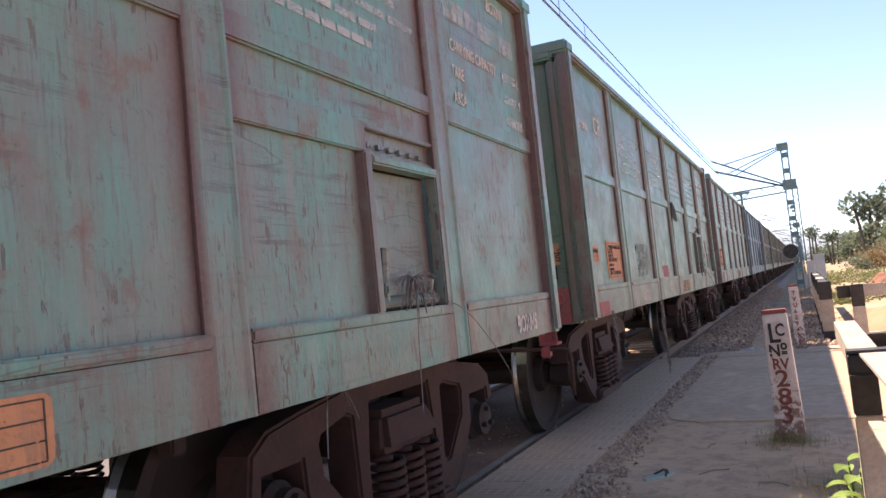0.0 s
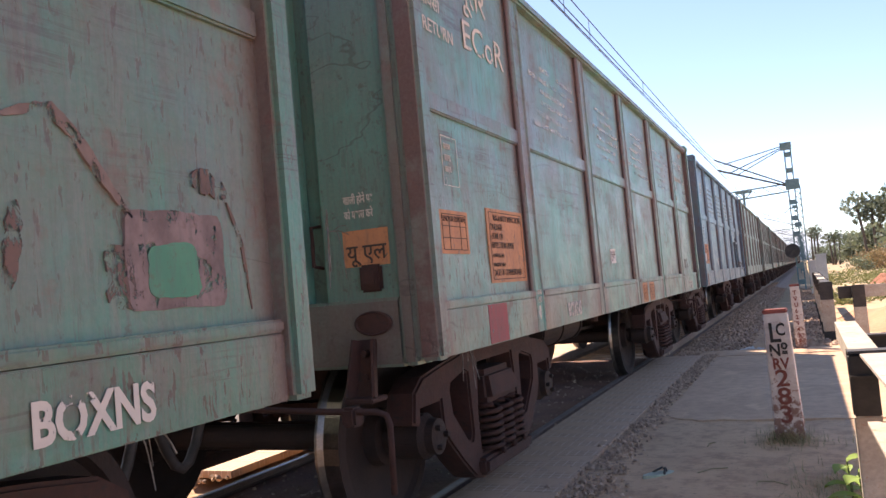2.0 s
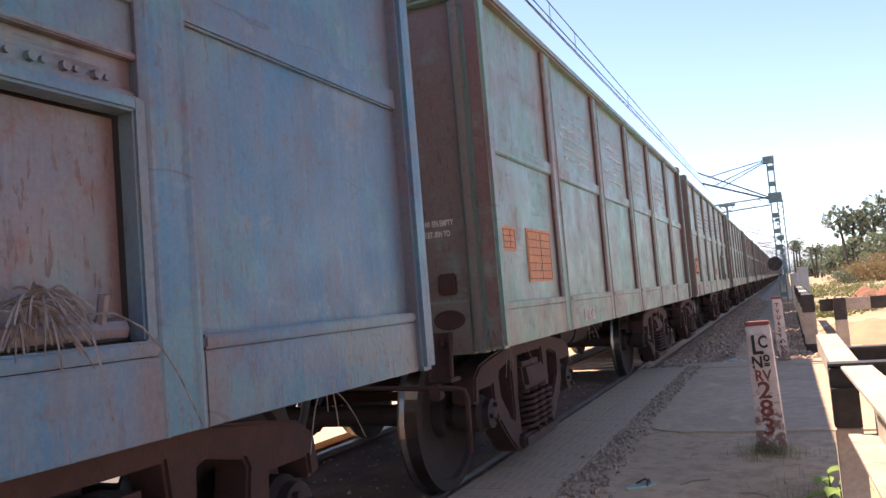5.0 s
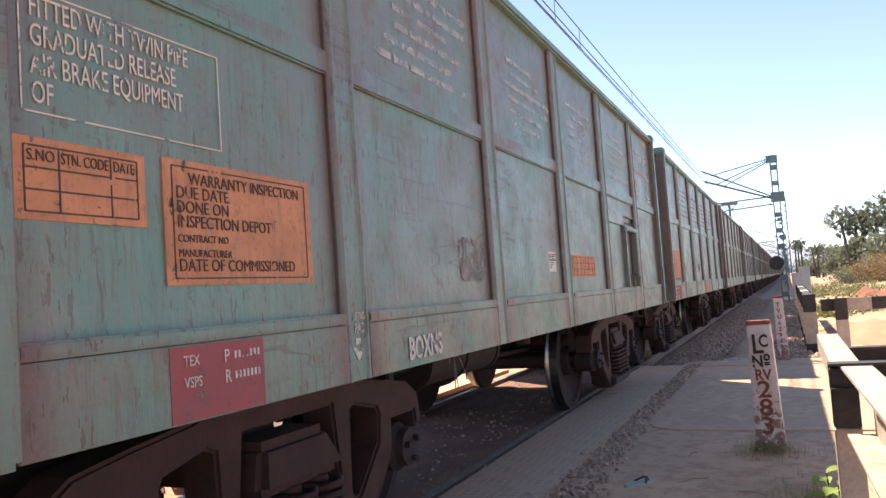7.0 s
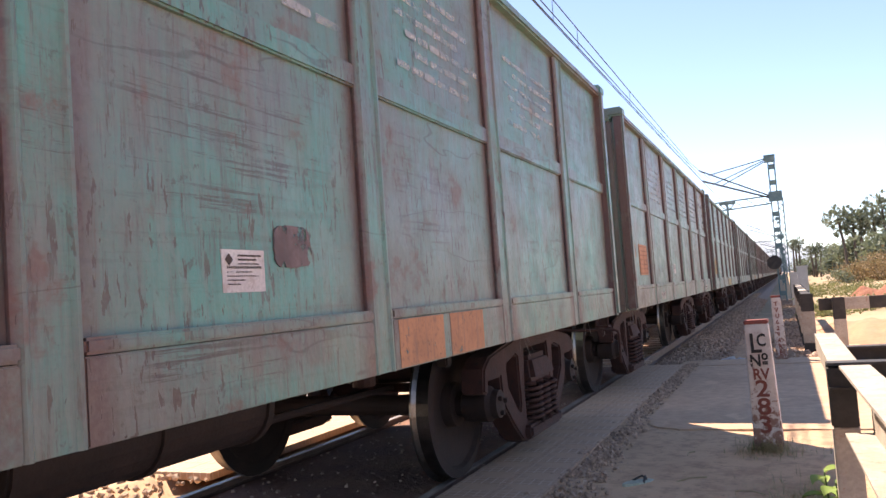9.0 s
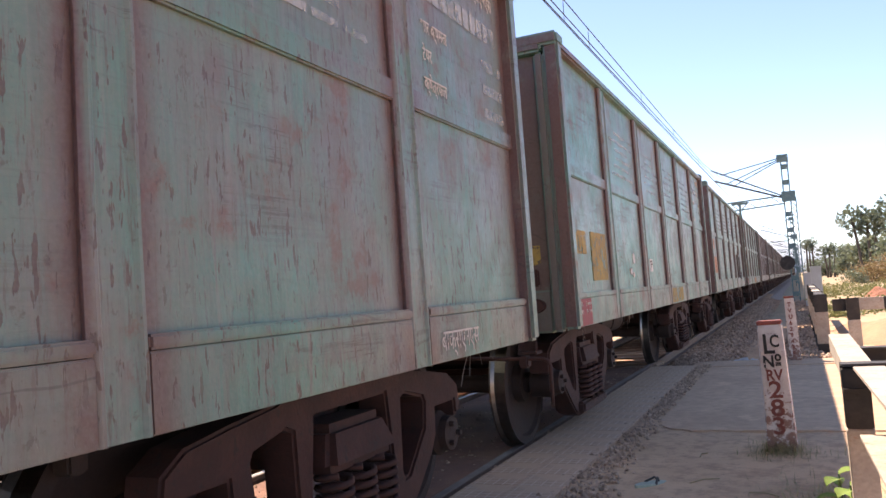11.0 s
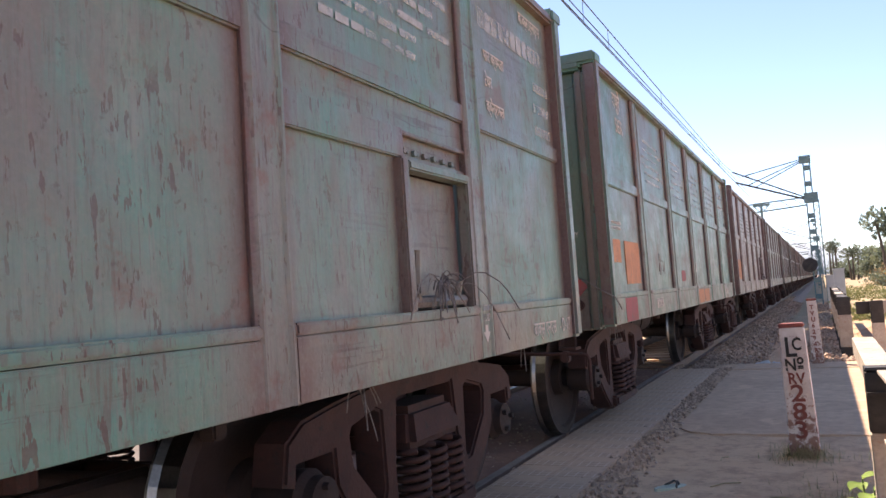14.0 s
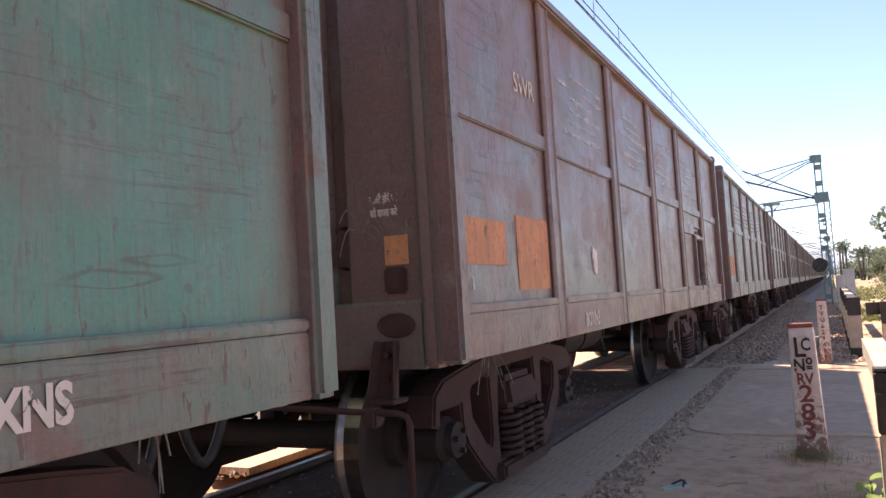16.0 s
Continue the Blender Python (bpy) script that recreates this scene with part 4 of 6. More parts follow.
# ---- overhead line ----
def mast(y, x=-0.2, side=-1, full=True):
    root = tagged(empty("overhead_line_mast", (x, y, -0.5)), "green grey lattice steel mast carrying the overhead line", "mast", "masts of the overhead line")
    h = 8.05
    for k, a in enumerate((-0.16, 0.16)):
        part("leg", box(B(), a - 0.035, a + 0.035, -0.09, 0.09, 0, h), STEEL, root)
    for k in range(9):
        z = 0.6 + k * 0.87
        part("batten", box(B(), -0.124, 0.124, -0.08, 0.08, z - 0.13, z + 0.13), STEEL, root)
    part("head_plate", box(B(), -0.36, 0.22, -0.12, 0.12, h - 0.22, h + 0.18), STEEL, root)
    part("bracket_plate", box(B(), -0.28, 0.42, -0.12, 0.12, 5.65, 6.2), STEEL, root)
    tx = TRACK_X - x
    arm = B()
    beam(arm, (-0.16, 0.0, 5.95), (tx - 0.75, -1.8, 7.6), 0.06, 0.06)
    beam(arm, (-0.16, 0.0, 5.85), (tx - 0.6, -1.8, 7.0), 0.08, 0.08)
    part("cantilever", arm, WIRE, root)
    for dz, q in ((0.15, (tx - 0.30, -1.2, 7.35)), (0.08, (tx - 0.05, -1.1, 6.85)), (0.0, (tx + 0.3, -1.0, 6.70))):
        part("stay", beam(B(), (-0.3, 0, h - 0.05 + dz - 0.1), q, 0.05, 0.05), WIRE, root)
    boom = B()
    beam(boom, (-0.2, 0, 5.98), (-4.9, 0, 5.80), 0.09, 0.07)
    beam(boom, (-0.2, 0, 5.55), (-4.9, 0, 5.30), 0.09, 0.07)
    for k in range(7):
        u = k / 7
        beam(boom, (-0.3 - 4.5 * u, 0, 5.55 - 0.24 * u), (-0.3 - 4.5 * (u + 0.12), 0, 5.96 - 0.17 * u), 0.03, 0.03)
    beam(boom, (-4.9, 0, 5.3), (-4.9, 0, 5.8), 0.06, 0.06)
    part("boom", boom, STEEL, root)
    part("drop_arm", beam(B(), (-3.3, 0, 4.0), (-3.3, 0, 5.0), 0.12, 0.12), STEEL, root)
    lat = B()
    for k in range(12):
        z = 1.6 + k * 0.33
        beam(lat, (0.20, 0, z), (0.40, 0, z + 0.165), 0.03, 0.03)
        beam(lat, (0.40, 0, z + 0.165), (0.20, 0, z + 0.33), 0.03, 0.03)
    beam(lat, (0.42, 0, 0), (0.42, 0, 5.8), 0.06, 0.06)
    part("lattice", lat, STEEL, root)
    return root


first_mast = mast(47.0)
disc = lathe(B(), [(0.02, -0.02), (0.38, -0.02), (0.38, 0.02), (0.02, 0.02)], (0, 0, 0), 32)
d = part("signal_disc", disc, BLACK, first_mast, "round black disc plate")
d.matrix_basis = pose(-0.30, -0.25, 2.30, 0, 0, 90)
for y in (101.0, 155.0, 209.0, 263.0, 320.0):
    mast(y)


other = tagged(empty("overhead_line_mast", (-6.1, 108, -0.5)), "green steel mast with a short cross arm", "mast", "masts of the overhead line")
part("pole", box(B(), -0.14, 0.14, -0.14, 0.14, 0, 11.0), STEEL, other)
part("cross_arm", box(B(), -1.0, 1.0, -0.1, 0.1, 10.85, 11.15), STEEL, other)
for k in (-1, 1):
    part("brace", beam(B(), (0.1 * k, 0, 10.1), (0.85 * k, 0, 10.85), 0.1, 0.1), STEEL, other)


def line(name, label, runs, r):
    root = tagged(empty(name, (TRACK_X, 47, 6.9)), label, "cable")
    o = Vector((TRACK_X, 47, 6.9))
    for nm, pts, rr in runs:
        part(nm, tube(B(), [Vector(p) - o for p in pts], rr, 5), WIRE, root, "", True)
    return root


def sagging(x, z, y0, y1, sag, k=14):
    return [(x, y0 + (y1 - y0) * i / k, z - sag * 4 * (i / k) * (1 - i / k)) for i in range(k + 1)]


runs = [("contact_wire", [(TRACK_X, -20, 5.58), (TRACK_X, 30, 5.64), (TRACK_X, 47, 5.70), (TRACK_X, 400, 5.6)], 0.010)]
runs.append(("catenary_wire", [(TRACK_X, -14, 6.5), (TRACK_X, 0, 6.16), (TRACK_X, 10, 6.02), (TRACK_X, 22, 5.93), (TRACK_X, 33, 5.88), (TRACK_X, 45.3, 6.35)], 0.010))
for y, z in ((2.5, 6.1), (7.5, 6.04), (12.5, 6.0), (14.2, 5.99), (19.5, 5.95), (25.0, 5.91), (31.5, 5.88)):
    runs.append(("dropper", [(TRACK_X, y, 5.62), (TRACK_X, y, z)], 0.006))
for a, b in ((45.3, 99.3), (99.3, 153.3), (153.3, 207.3)):
    runs.append(("catenary_wire", sagging(TRACK_X, 6.9, a, b, 0.65), 0.010))
    for k in range(9):
        u = (k + 0.5) / 9
        y, zz = a + (b - a) * u, 6.9 - 0.65 * 4 * u * (1 - u)
        runs.append(("dropper", [(TRACK_X, y, 5.74), (TRACK_X, y, zz)], 0.006))
line("overhead_wires", "thin dark overhead contact and catenary wires", runs, 0.01)
runs = [("feeder_wire", sagging(TRACK_X + 0.02, 5.9, -7, 46, 0.21), 0.010), ("feeder_wire", sagging(TRACK_X - 0.06, 5.78, -7, 46, 0.12), 0.008)]
line("feeder_wires", "thin dark feeder wires over the track", runs, 0.01)


# ---- trees and distance ----
def leaf_mat(name, a, b):
    n = Nodes(name)
    r = n.t.nodes.new("ShaderNodeNewGeometry").outputs["Random Per Island"]
    c = n.mix(r, a, b)
    m = n.done(c, 0.6)
    thin, both = n.t.nodes.new("ShaderNodeBsdfTranslucent"), n.t.nodes.new("ShaderNodeMixShader")
    n.put(n.mix(0.4, c, (0.32, 0.38, 0.18)), thin.inputs["Color"])
    both.inputs[0].default_value = 0.28
    n.t.links.new(n.b.outputs[0], both.inputs[1])
    n.t.links.new(thin.outputs[0], both.inputs[2])
    n.t.links.new(both.outputs[0], n.out.inputs["Surface"])
    return m


# palm and bush leaves paled and greyed, standing in for distance haze
PALM_LEAF = leaf_mat("haze_paled_palm_leaf", (0.13, 0.16, 0.13), (0.22, 0.25, 0.19))
BUSH_LEAF = leaf_mat("haze_paled_bush_leaf", (0.12, 0.15, 0.11), (0.21, 0.235, 0.165))
DRY_LEAF = leaf_mat("dry_scrub", (0.26, 0.15, 0.075), (0.34, 0.22, 0.11))
LIGHT_LEAF = leaf_mat("low_green", (0.14, 0.15, 0.05), (0.27, 0.25, 0.10))


def fan_palm(x, y, trunks, height, crown, seed, label):
    rng = random.Random(seed)
    root = tagged(empty("palm_tree", (x, y, ground_z(x, y) - 0.1)), label, "tree", "trees beyond the crossing")
    bm = B()
    heads = []
    for k in range(trunks):
        dx, dy = (k - (trunks - 1) / 2) * crown * 0.5 + rng.uniform(-0.2, 0.2), rng.uniform(-1, 1)
        h = height * rng.uniform(0.9, 1.05)
        lean = rng.uniform(-0.4, 0.4)
        tube(bm, [(dx * 0.7, dy, 0), (dx * 0.8 + lean * 0.3, dy, h * 0.5), (dx + lean, dy, h)], 0.24, 8, 0.15)
        heads.append(Vector((dx + lean, dy, h)))
    part("trunk", bm, BARK, root)
    vs, fs = [], []
    for hd in heads:
        for _ in range(95):
            d = Vector((rng.gauss(0, 1), rng.gauss(0, 1), rng.gauss(0.25, 0.8))).normalized()
            tip = hd + d * crown * rng.uniform(0.30, 0.78)
            side = d.cross(Vector((rng.gauss(0, 1), rng.gauss(0, 1), rng.gauss(0, 1)))).normalized()
            for j in range(-4, 5):
                e = (d * math.cos(j * 0.3) + side * math.sin(j * 0.3)).normalized()
                n2 = d.cross(side)
                L = crown * rng.uniform(0.17, 0.28)
                o = len(vs)
                w = L * 0.14
                vs += [tip, tip + e * L * 0.6 + n2 * w + side * 0, tip + e * L - Vector((0, 0, L * 0.15)), tip + e * L * 0.6 - n2 * w]
                fs.append((o, o + 1, o + 2, o + 3))
    me = bpy.data.meshes.new("crown")
    me.from_pydata([tuple(v) for v in vs], [], fs)
    me.materials.append(PALM_LEAF)
    ob = new("crown", me)
    ob.parent = root
    return root


def leafy(name, x, y, w, h, seed, mat, label, count=2600, leaf=0.3, trunk=True, group="trees beyond the crossing", category="tree", zb=0.25):
    rng = random.Random(seed)
    root = tagged(empty(name, (x, y, ground_z(x, y) - 0.05)), label, category, group)
    bm = B()
    if trunk:
        tube(bm, [(0, 0, -0.2), (0.1, 0, h * 0.3), (0, 0.1, h * 0.65)], w * 0.06, 8, w * 0.02)
        for k in range(6):
            a = k * 1.05
            tube(bm, [(0.05, 0, h * 0.28), (w * 0.2 * math.cos(a), w * 0.2 * math.sin(a), h * 0.5), (w * 0.36 * math.cos(a), w * 0.36 * math.sin(a), h * 0.72)], w * 0.03, 6, w * 0.01)
    else:
        for k in range(7):
            a = k * 0.9
            tube(bm, [(0, 0, -0.1), (w * 0.3 * math.cos(a), w * 0.3 * math.sin(a), h * 0.6)], 0.02 * h, 5, 0.006)
    part("trunk" if trunk else "stem", bm, BARK, root)
    clumps = []
    for _ in range(26):
        a, u = rng.uniform(0, 6.283), rng.random()
        z = h * (zb + (0.95 - zb) * u)
        rad = w * 0.5 * math.sqrt(max(0.05, 1 - ((u - 0.4) / 0.75) ** 2)) * rng.uniform(0.3, 0.9)
        clumps.append((Vector((rad * math.cos(a), rad * math.sin(a), z)), w * rng.uniform(0.10, 0.2)))
    vs, fs = [], []
    for _ in range(count):
        c, s = rng.choice(clumps)
        p = c + Vector((rng.gauss(0, s), rng.gauss(0, s), rng.gauss(0, s * 0.7)))
        e = Euler((rng.uniform(0, 6.3), rng.uniform(0, 6.3), rng.uniform(0, 6.3))).to_matrix()
        L = leaf * rng.uniform(0.6, 1.3)
        o = len(vs)
        vs += [p, p + e @ Vector((L * 0.35, L * 0.5, 0.05 * L)), p + e @ Vector((0, L, 0)), p + e @ Vector((-L * 0.35, L * 0.5, 0.05 * L))]
        fs.append((o, o + 1, o + 2, o + 3))
    me = bpy.data.meshes.new("crown")
    me.from_pydata([tuple(v) for v in vs], [], fs)
    me.materials.append(mat)
    ob = new("crown", me)
    ob.parent = root
    return root


fan_palm(2.6, 200, 3, 7.9, 1.7, 5, "cluster of tall fan palms with bare trunks")
fan_palm(6.4, 190, 3, 6.2, 2.0, 6, "pair of fan palms with shaggy crowns")
fan_palm(8.9, 120, 3, 8.3, 2.7, 7, "large fan palm with dense drooping crown")
fan_palm(12.0, 118, 2, 8.6, 2.8, 8, "large fan palm with dense drooping crown")
leafy("tree", 9.7, 185, 4.6, 6.4, 9, BUSH_LEAF, "round hazy green tree past the field", 2600, 0.55)
leafy("tree", 6.8, 240, 9, 4.6, 10, BUSH_LEAF, "low hazy green tree past the field", 2400, 0.6)
leafy("tree", 9.1, 125, 4.6, 5.4, 11, BUSH_LEAF, "dense dark green tree behind the scrub", 3000, 0.45)
leafy("tree", 11.4, 110, 5, 5.4, 12, BUSH_LEAF, "dense dark green tree behind the scrub", 3000, 0.45)
for k in range(14):
    x = 5.2 + 0.62 * k
    leafy("dry_bush", x, 92 + (k * 37 % 11), 2.6, 1.4 + 0.22 * k, 40 + k, DRY_LEAF if k % 5 else BUSH_LEAF, "dry brown scrub bush", 700, 0.22, False, "scrub by the field", "bush", 0.05)
for k in range(48):
    rng = random.Random(90 + k)
    x, y = rng.uniform(0.9, 7.0), rng.uniform(24, 90)
    x = 0.6 + (x - 0.6) * y / 60
    leafy("low_plant", x, y, 1.3, 0.24, 120 + k, LIGHT_LEAF, "low yellow green weeds on dry ground", 220, 0.13, False, "weeds past the barrier", "plant", 0.05)


# ---- small things by the crossing ----
def heap(name, x, y, w, l, h, mat, seed, label, category):
    bm = B()
    N = 26
    vs = [[None] * (N + 1) for _ in range(N + 1)]
    for i in range(N + 1):
        for j in range(N + 1):
            u, v = i / N * 2 - 1, j / N * 2 - 1
            r = max(0, 1 - (u * u + v * v))
            z = h * r * (0.7 + 0.9 * noise.noise(Vector((u * 2.5 + seed, v * 2.5, seed)))) + 0.12 * h * noise.noise(Vector((u * 9, v * 9, seed)))
            vs[i][j] = bm.verts.new((u * w / 2, v * l / 2, max(-0.1, z) if r > 0 else -0.1))
    for i in range(N):
        for j in range(N):
            bm.faces.new((vs[i][j], vs[i + 1][j], vs[i + 1][j + 1], vs[i][j + 1]))
    ob = part(name, bm, mat, None, "", True)
    ob.location = (x, y, ground_z(x, y))
    return tagged(ob, label, category)


REDSOIL = grainy("red_earth", (0.36, 0.15, 0.09), (0.27, 0.11, 0.07), 2.5, 0.95, bump=0.8, dist=0.05)
SAND = grainy("orange_sand", (0.47, 0.26, 0.15), (0.40, 0.22, 0.125), 1.2, 0.95, bump=0.4)
PALEBOX = grainy("pale_cabinet_paint", (0.55, 0.56, 0.55), (0.48, 0.49, 0.49), 3, 0.6, bump=0.1)
CLOTHES = grainy("pale_plastic_sack", (0.55, 0.53, 0.50), (0.42, 0.40, 0.38), 8, 0.6, bump=0.5)
STRAW = leaf_mat("dry_straw", (0.34, 0.25, 0.13), (0.48, 0.37, 0.22))
FRESH = leaf_mat("fresh_leaf", (0.16, 0.26, 0.04), (0.30, 0.40, 0.09))
heap("earth_heap", 3.6, 38, 3.6, 5, 0.85, REDSOIL, 3, "heap of loose red earth past the barrier", "earth heap")
heap("earth_heap", 5.6, 42, 4.5, 6, 1.1, REDSOIL, 5, "heap of loose red earth past the barrier", "earth heap")
heap("sand_bank", 1.9, 22, 2.6, 9, 0.28, SAND, 7, "low bank of orange sand behind the barrier", "sand heap")
for k, (x, y, w, h) in enumerate(((0.40, 40, 0.42, 1.55), (0.68, 38, 0.42, 1.80))):
    root = tagged(empty("relay_cabinet", (x, y, -0.4)), "pale grey trackside equipment cabinet", "cabinet", "cabinets by the track")
    part("body", box(B(), -w / 2, w / 2, -0.25, 0.25, 0, h, 0.01), PALEBOX, root)
    part("lid", box(B(), -w / 2 - 0.03, w / 2 + 0.03, -0.28, 0.28, h, h + 0.07, 0.01), PALEBOX, root)
    part("door", box(B(), -w / 2 + 0.04, w / 2 - 0.04, -0.265, -0.251, 0.3, h - 0.1, 0.004), PALEBOX, root)
for k, (x, y, s) in enumerate(((-0.98, 14.0, 0.13), (-0.80, 13.7, 0.09), (-1.12, 14.3, 0.10), (-0.62, 14.1, 0.08))):
    rng = random.Random(k)
    bm = B()
    bmesh.ops.create_icosphere(bm, subdivisions=2, radius=s)
    for v in bm.verts:
        v.co *= 1 + 0.5 * noise.noise(v.co * 14 + Vector((k, 0, 0)))
        v.co.z *= 0.6
    ob = part("crumpled_sack" if k % 2 == 0 else "rubble_stone", bm, CLOTHES)
    ob.location = (x, y, ground_z(x, y) - 0.02 + s * 0.25)
    tagged(ob, "crumpled pale plastic sack on the stones" if k % 2 == 0 else "pale broken stone lying on the ballast", "litter" if k % 2 == 0 else "stone")


def tuft(name, x, y, count, spread_r, length, mat, seed, label, lean=0.7):
    """Grass or straw blades, each a thin folded strip."""
    rng = random.Random(seed)
    vs, fs = [], []
    for _ in range(count):
        a, r = rng.uniform(0, 6.283), spread_r * min(1.6, abs(rng.gauss(0, 0.6)))
        bx, by = r * math.cos(a), r * math.sin(a)
        d = rng.uniform(0, 6.283)
        L, w = length * rng.uniform(0.3, 1.4), 0.0026 * rng.uniform(0.6, 1.5)
        tl = rng.uniform(0.1, lean)
        dx, dy = math.cos(d), math.sin(d)
        o = len(vs)
        for u in (0, 0.55, 1.0):
            px, py, pz = bx + dx * L * tl * u * u, by + dy * L * tl * u * u, L * u * (1 - 0.45 * tl * u)
            ww = w * (1 - u * 0.85)
            vs += [(px - dy * ww, py + dx * ww, pz), (px + dy * ww, py - dx * ww, pz)]
        fs += [(o, o + 1, o + 3, o + 2), (o + 2, o + 3, o + 5, o + 4)]
    me = bpy.data.meshes.new(name)
    me.from_pydata(vs, [], fs)
    me.materials.append(mat)
    ob = new(name, me)
    ob.location = (x, y, ground_z(x, y) - 0.005)
    return tagged(ob, label, "grass", kind="stuff")


tuft("dry_grass", -0.20, 6.20, 420, 0.24, 0.11, STRAW, 1, "dry straw grass round the foot of the post", 1.7)
tuft("dry_grass", 0.05, 5.0, 420, 0.4, 0.10, STRAW, 2, "trampled dry straw on the dirt", 2.1)
tuft("dry_grass", 0.12, 4.55, 420, 0.35, 0.10, STRAW, 3, "trampled dry straw on the dirt", 1.6)
tuft("green_grass", -0.26, 6.22, 130, 0.2, 0.09, LIGHT_LEAF, 4, "thin green grass at the post's foot", 1.4)
tuft("dry_grass", 0.35, 15.0, 900, 0.5, 0.14, STRAW, 5, "dry grass round the barrier foot")
stones("gravel", 350, lambda r: (r.uniform(-0.1, 0.9), r.uniform(13.0, 15.6), ground_z(0.3, 14.3) + r.uniform(-0.01, 0.06)), 0.05, 8, "broken rubble stones by the barrier foot", "rubble")
stones("gravel", 1100, lambda r: (r.uniform(-1.25, 0.3), r.uniform(3.5, 7.1), -0.028), 0.008, 9, "fine grit scattered on the dirt", "gravel")


def broad_plant(x, y, seed):
    rng = random.Random(seed)
    root = tagged(empty("leafy_weed", (x, y, ground_z(x, y) - 0.02)), "young weed with broad bright green leaves", "plant")
    part("stem", tube(B(), [(0, 0, 0), (0.01, 0, 0.14), (0.0, 0.01, 0.3)], 0.008, 6, 0.004), LEAF, root)
    for k in range(9):
        a = k * 2.4
        z = 0.06 + 0.03 * k
        L, w = rng.uniform(0.10, 0.15), rng.uniform(0.035, 0.05)
        bm = B()
        rows = []
        for i in range(6):
            u = i / 5
            ww = w * math.sin(math.pi * min(0.98, 0.08 + u * 0.9))
            zz = z + L * (0.5 * u - 0.55 * u * u)
            rows.append([bm.verts.new((L * u, s * ww, zz + abs(s) * 0.012)) for s in (-1, 0, 1)])
        for r0, r1 in zip(rows, rows[1:]):
            for j in range(2):
                bm.faces.new((r0[j], r0[j + 1], r1[j + 1], r1[j]))
        ob = part("leaf", bm, FRESH, root, "", True)
        ob.rotation_euler = (0, 0, a)


broad_plant(0.09, 4.35, 3)
broad_plant(0.13, 4.15, 5)


def slipper():
    bm = B()
    N = 18
    ring = []
    for k in range(N):
        t = 2 * math.pi * k / N
        ring.append((0.125 * math.cos(t), (0.043 + 0.008 * math.cos(t)) * math.sin(t)))
    lo = [bm.verts.new((a, b, 0)) for a, b in ring]
    hi = [bm.verts.new((a, b, 0.022)) for a, b in ring]
    bm.faces.new(lo[::-1])
    bm.faces.new(hi)
    for k in range(N):
        bm.faces.new((lo[k], lo[(k + 1) % N], hi[(k + 1) % N], hi[k]))
    root = empty("lost_slipper", (-0.985, 5.20, -0.028))
    root.rotation_euler = (0, radians(4), radians(58))
    root.scale = (1.1, 1.15, 1.0)
    part("sole", bm, grainy("grey_green_rubber", (0.36, 0.42, 0.33), (0.46, 0.50, 0.40), 12, 0.7), root)
    part("strap", tube(B(), [(0.0, -0.042, 0.02), (0.05, -0.01, 0.05), (0.075, 0.0, 0.022), (0.05, 0.012, 0.05), (0.0, 0.042, 0.02)], 0.007, 6), BLACK, root)
    tagged(root, "lost grey green rubber slipper on the dirt", "slipper")


slipper()
for k, (x, y, a, L) in enumerate(((-0.66, 5.3, 40, 0.22), (-0.3, 5.0, -20, 0.18), (-0.75, 6.1, 75, 0.14), (-0.5, 4.6, 10, 0.2))):
    ob = part("dry_twig", tube(B(), [(-L / 2, 0, 0.006), (0, 0.02, 0.012), (L / 2, 0, 0.006)], 0.004, 5), STRAW)
    ob.location, ob.rotation_euler = (x, y, ground_z(x, y)), (0, 0, radians(a))
    tagged(ob, "thin dry twig lying on the dirt", "twig", "twigs on the dirt")

# far hills; distance haze is painted into their pale blue colour
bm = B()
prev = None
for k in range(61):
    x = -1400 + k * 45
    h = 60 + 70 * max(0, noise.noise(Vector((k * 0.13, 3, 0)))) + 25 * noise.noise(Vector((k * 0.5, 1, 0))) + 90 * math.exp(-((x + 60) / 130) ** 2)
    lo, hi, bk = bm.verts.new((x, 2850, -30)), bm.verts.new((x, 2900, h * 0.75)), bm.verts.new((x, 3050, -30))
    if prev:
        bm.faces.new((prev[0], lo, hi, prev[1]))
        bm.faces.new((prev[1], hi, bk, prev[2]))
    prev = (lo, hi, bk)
HAZED_HILL = grainy("haze_painted_hillside", (0.42, 0.50, 0.58), (0.46, 0.53, 0.60), 0.01, 1.0, bump=0.0)
tagged(part("backdrop", bm, HAZED_HILL, None, "", True), "pale blue hills in the far haze", "hills", kind="structure")


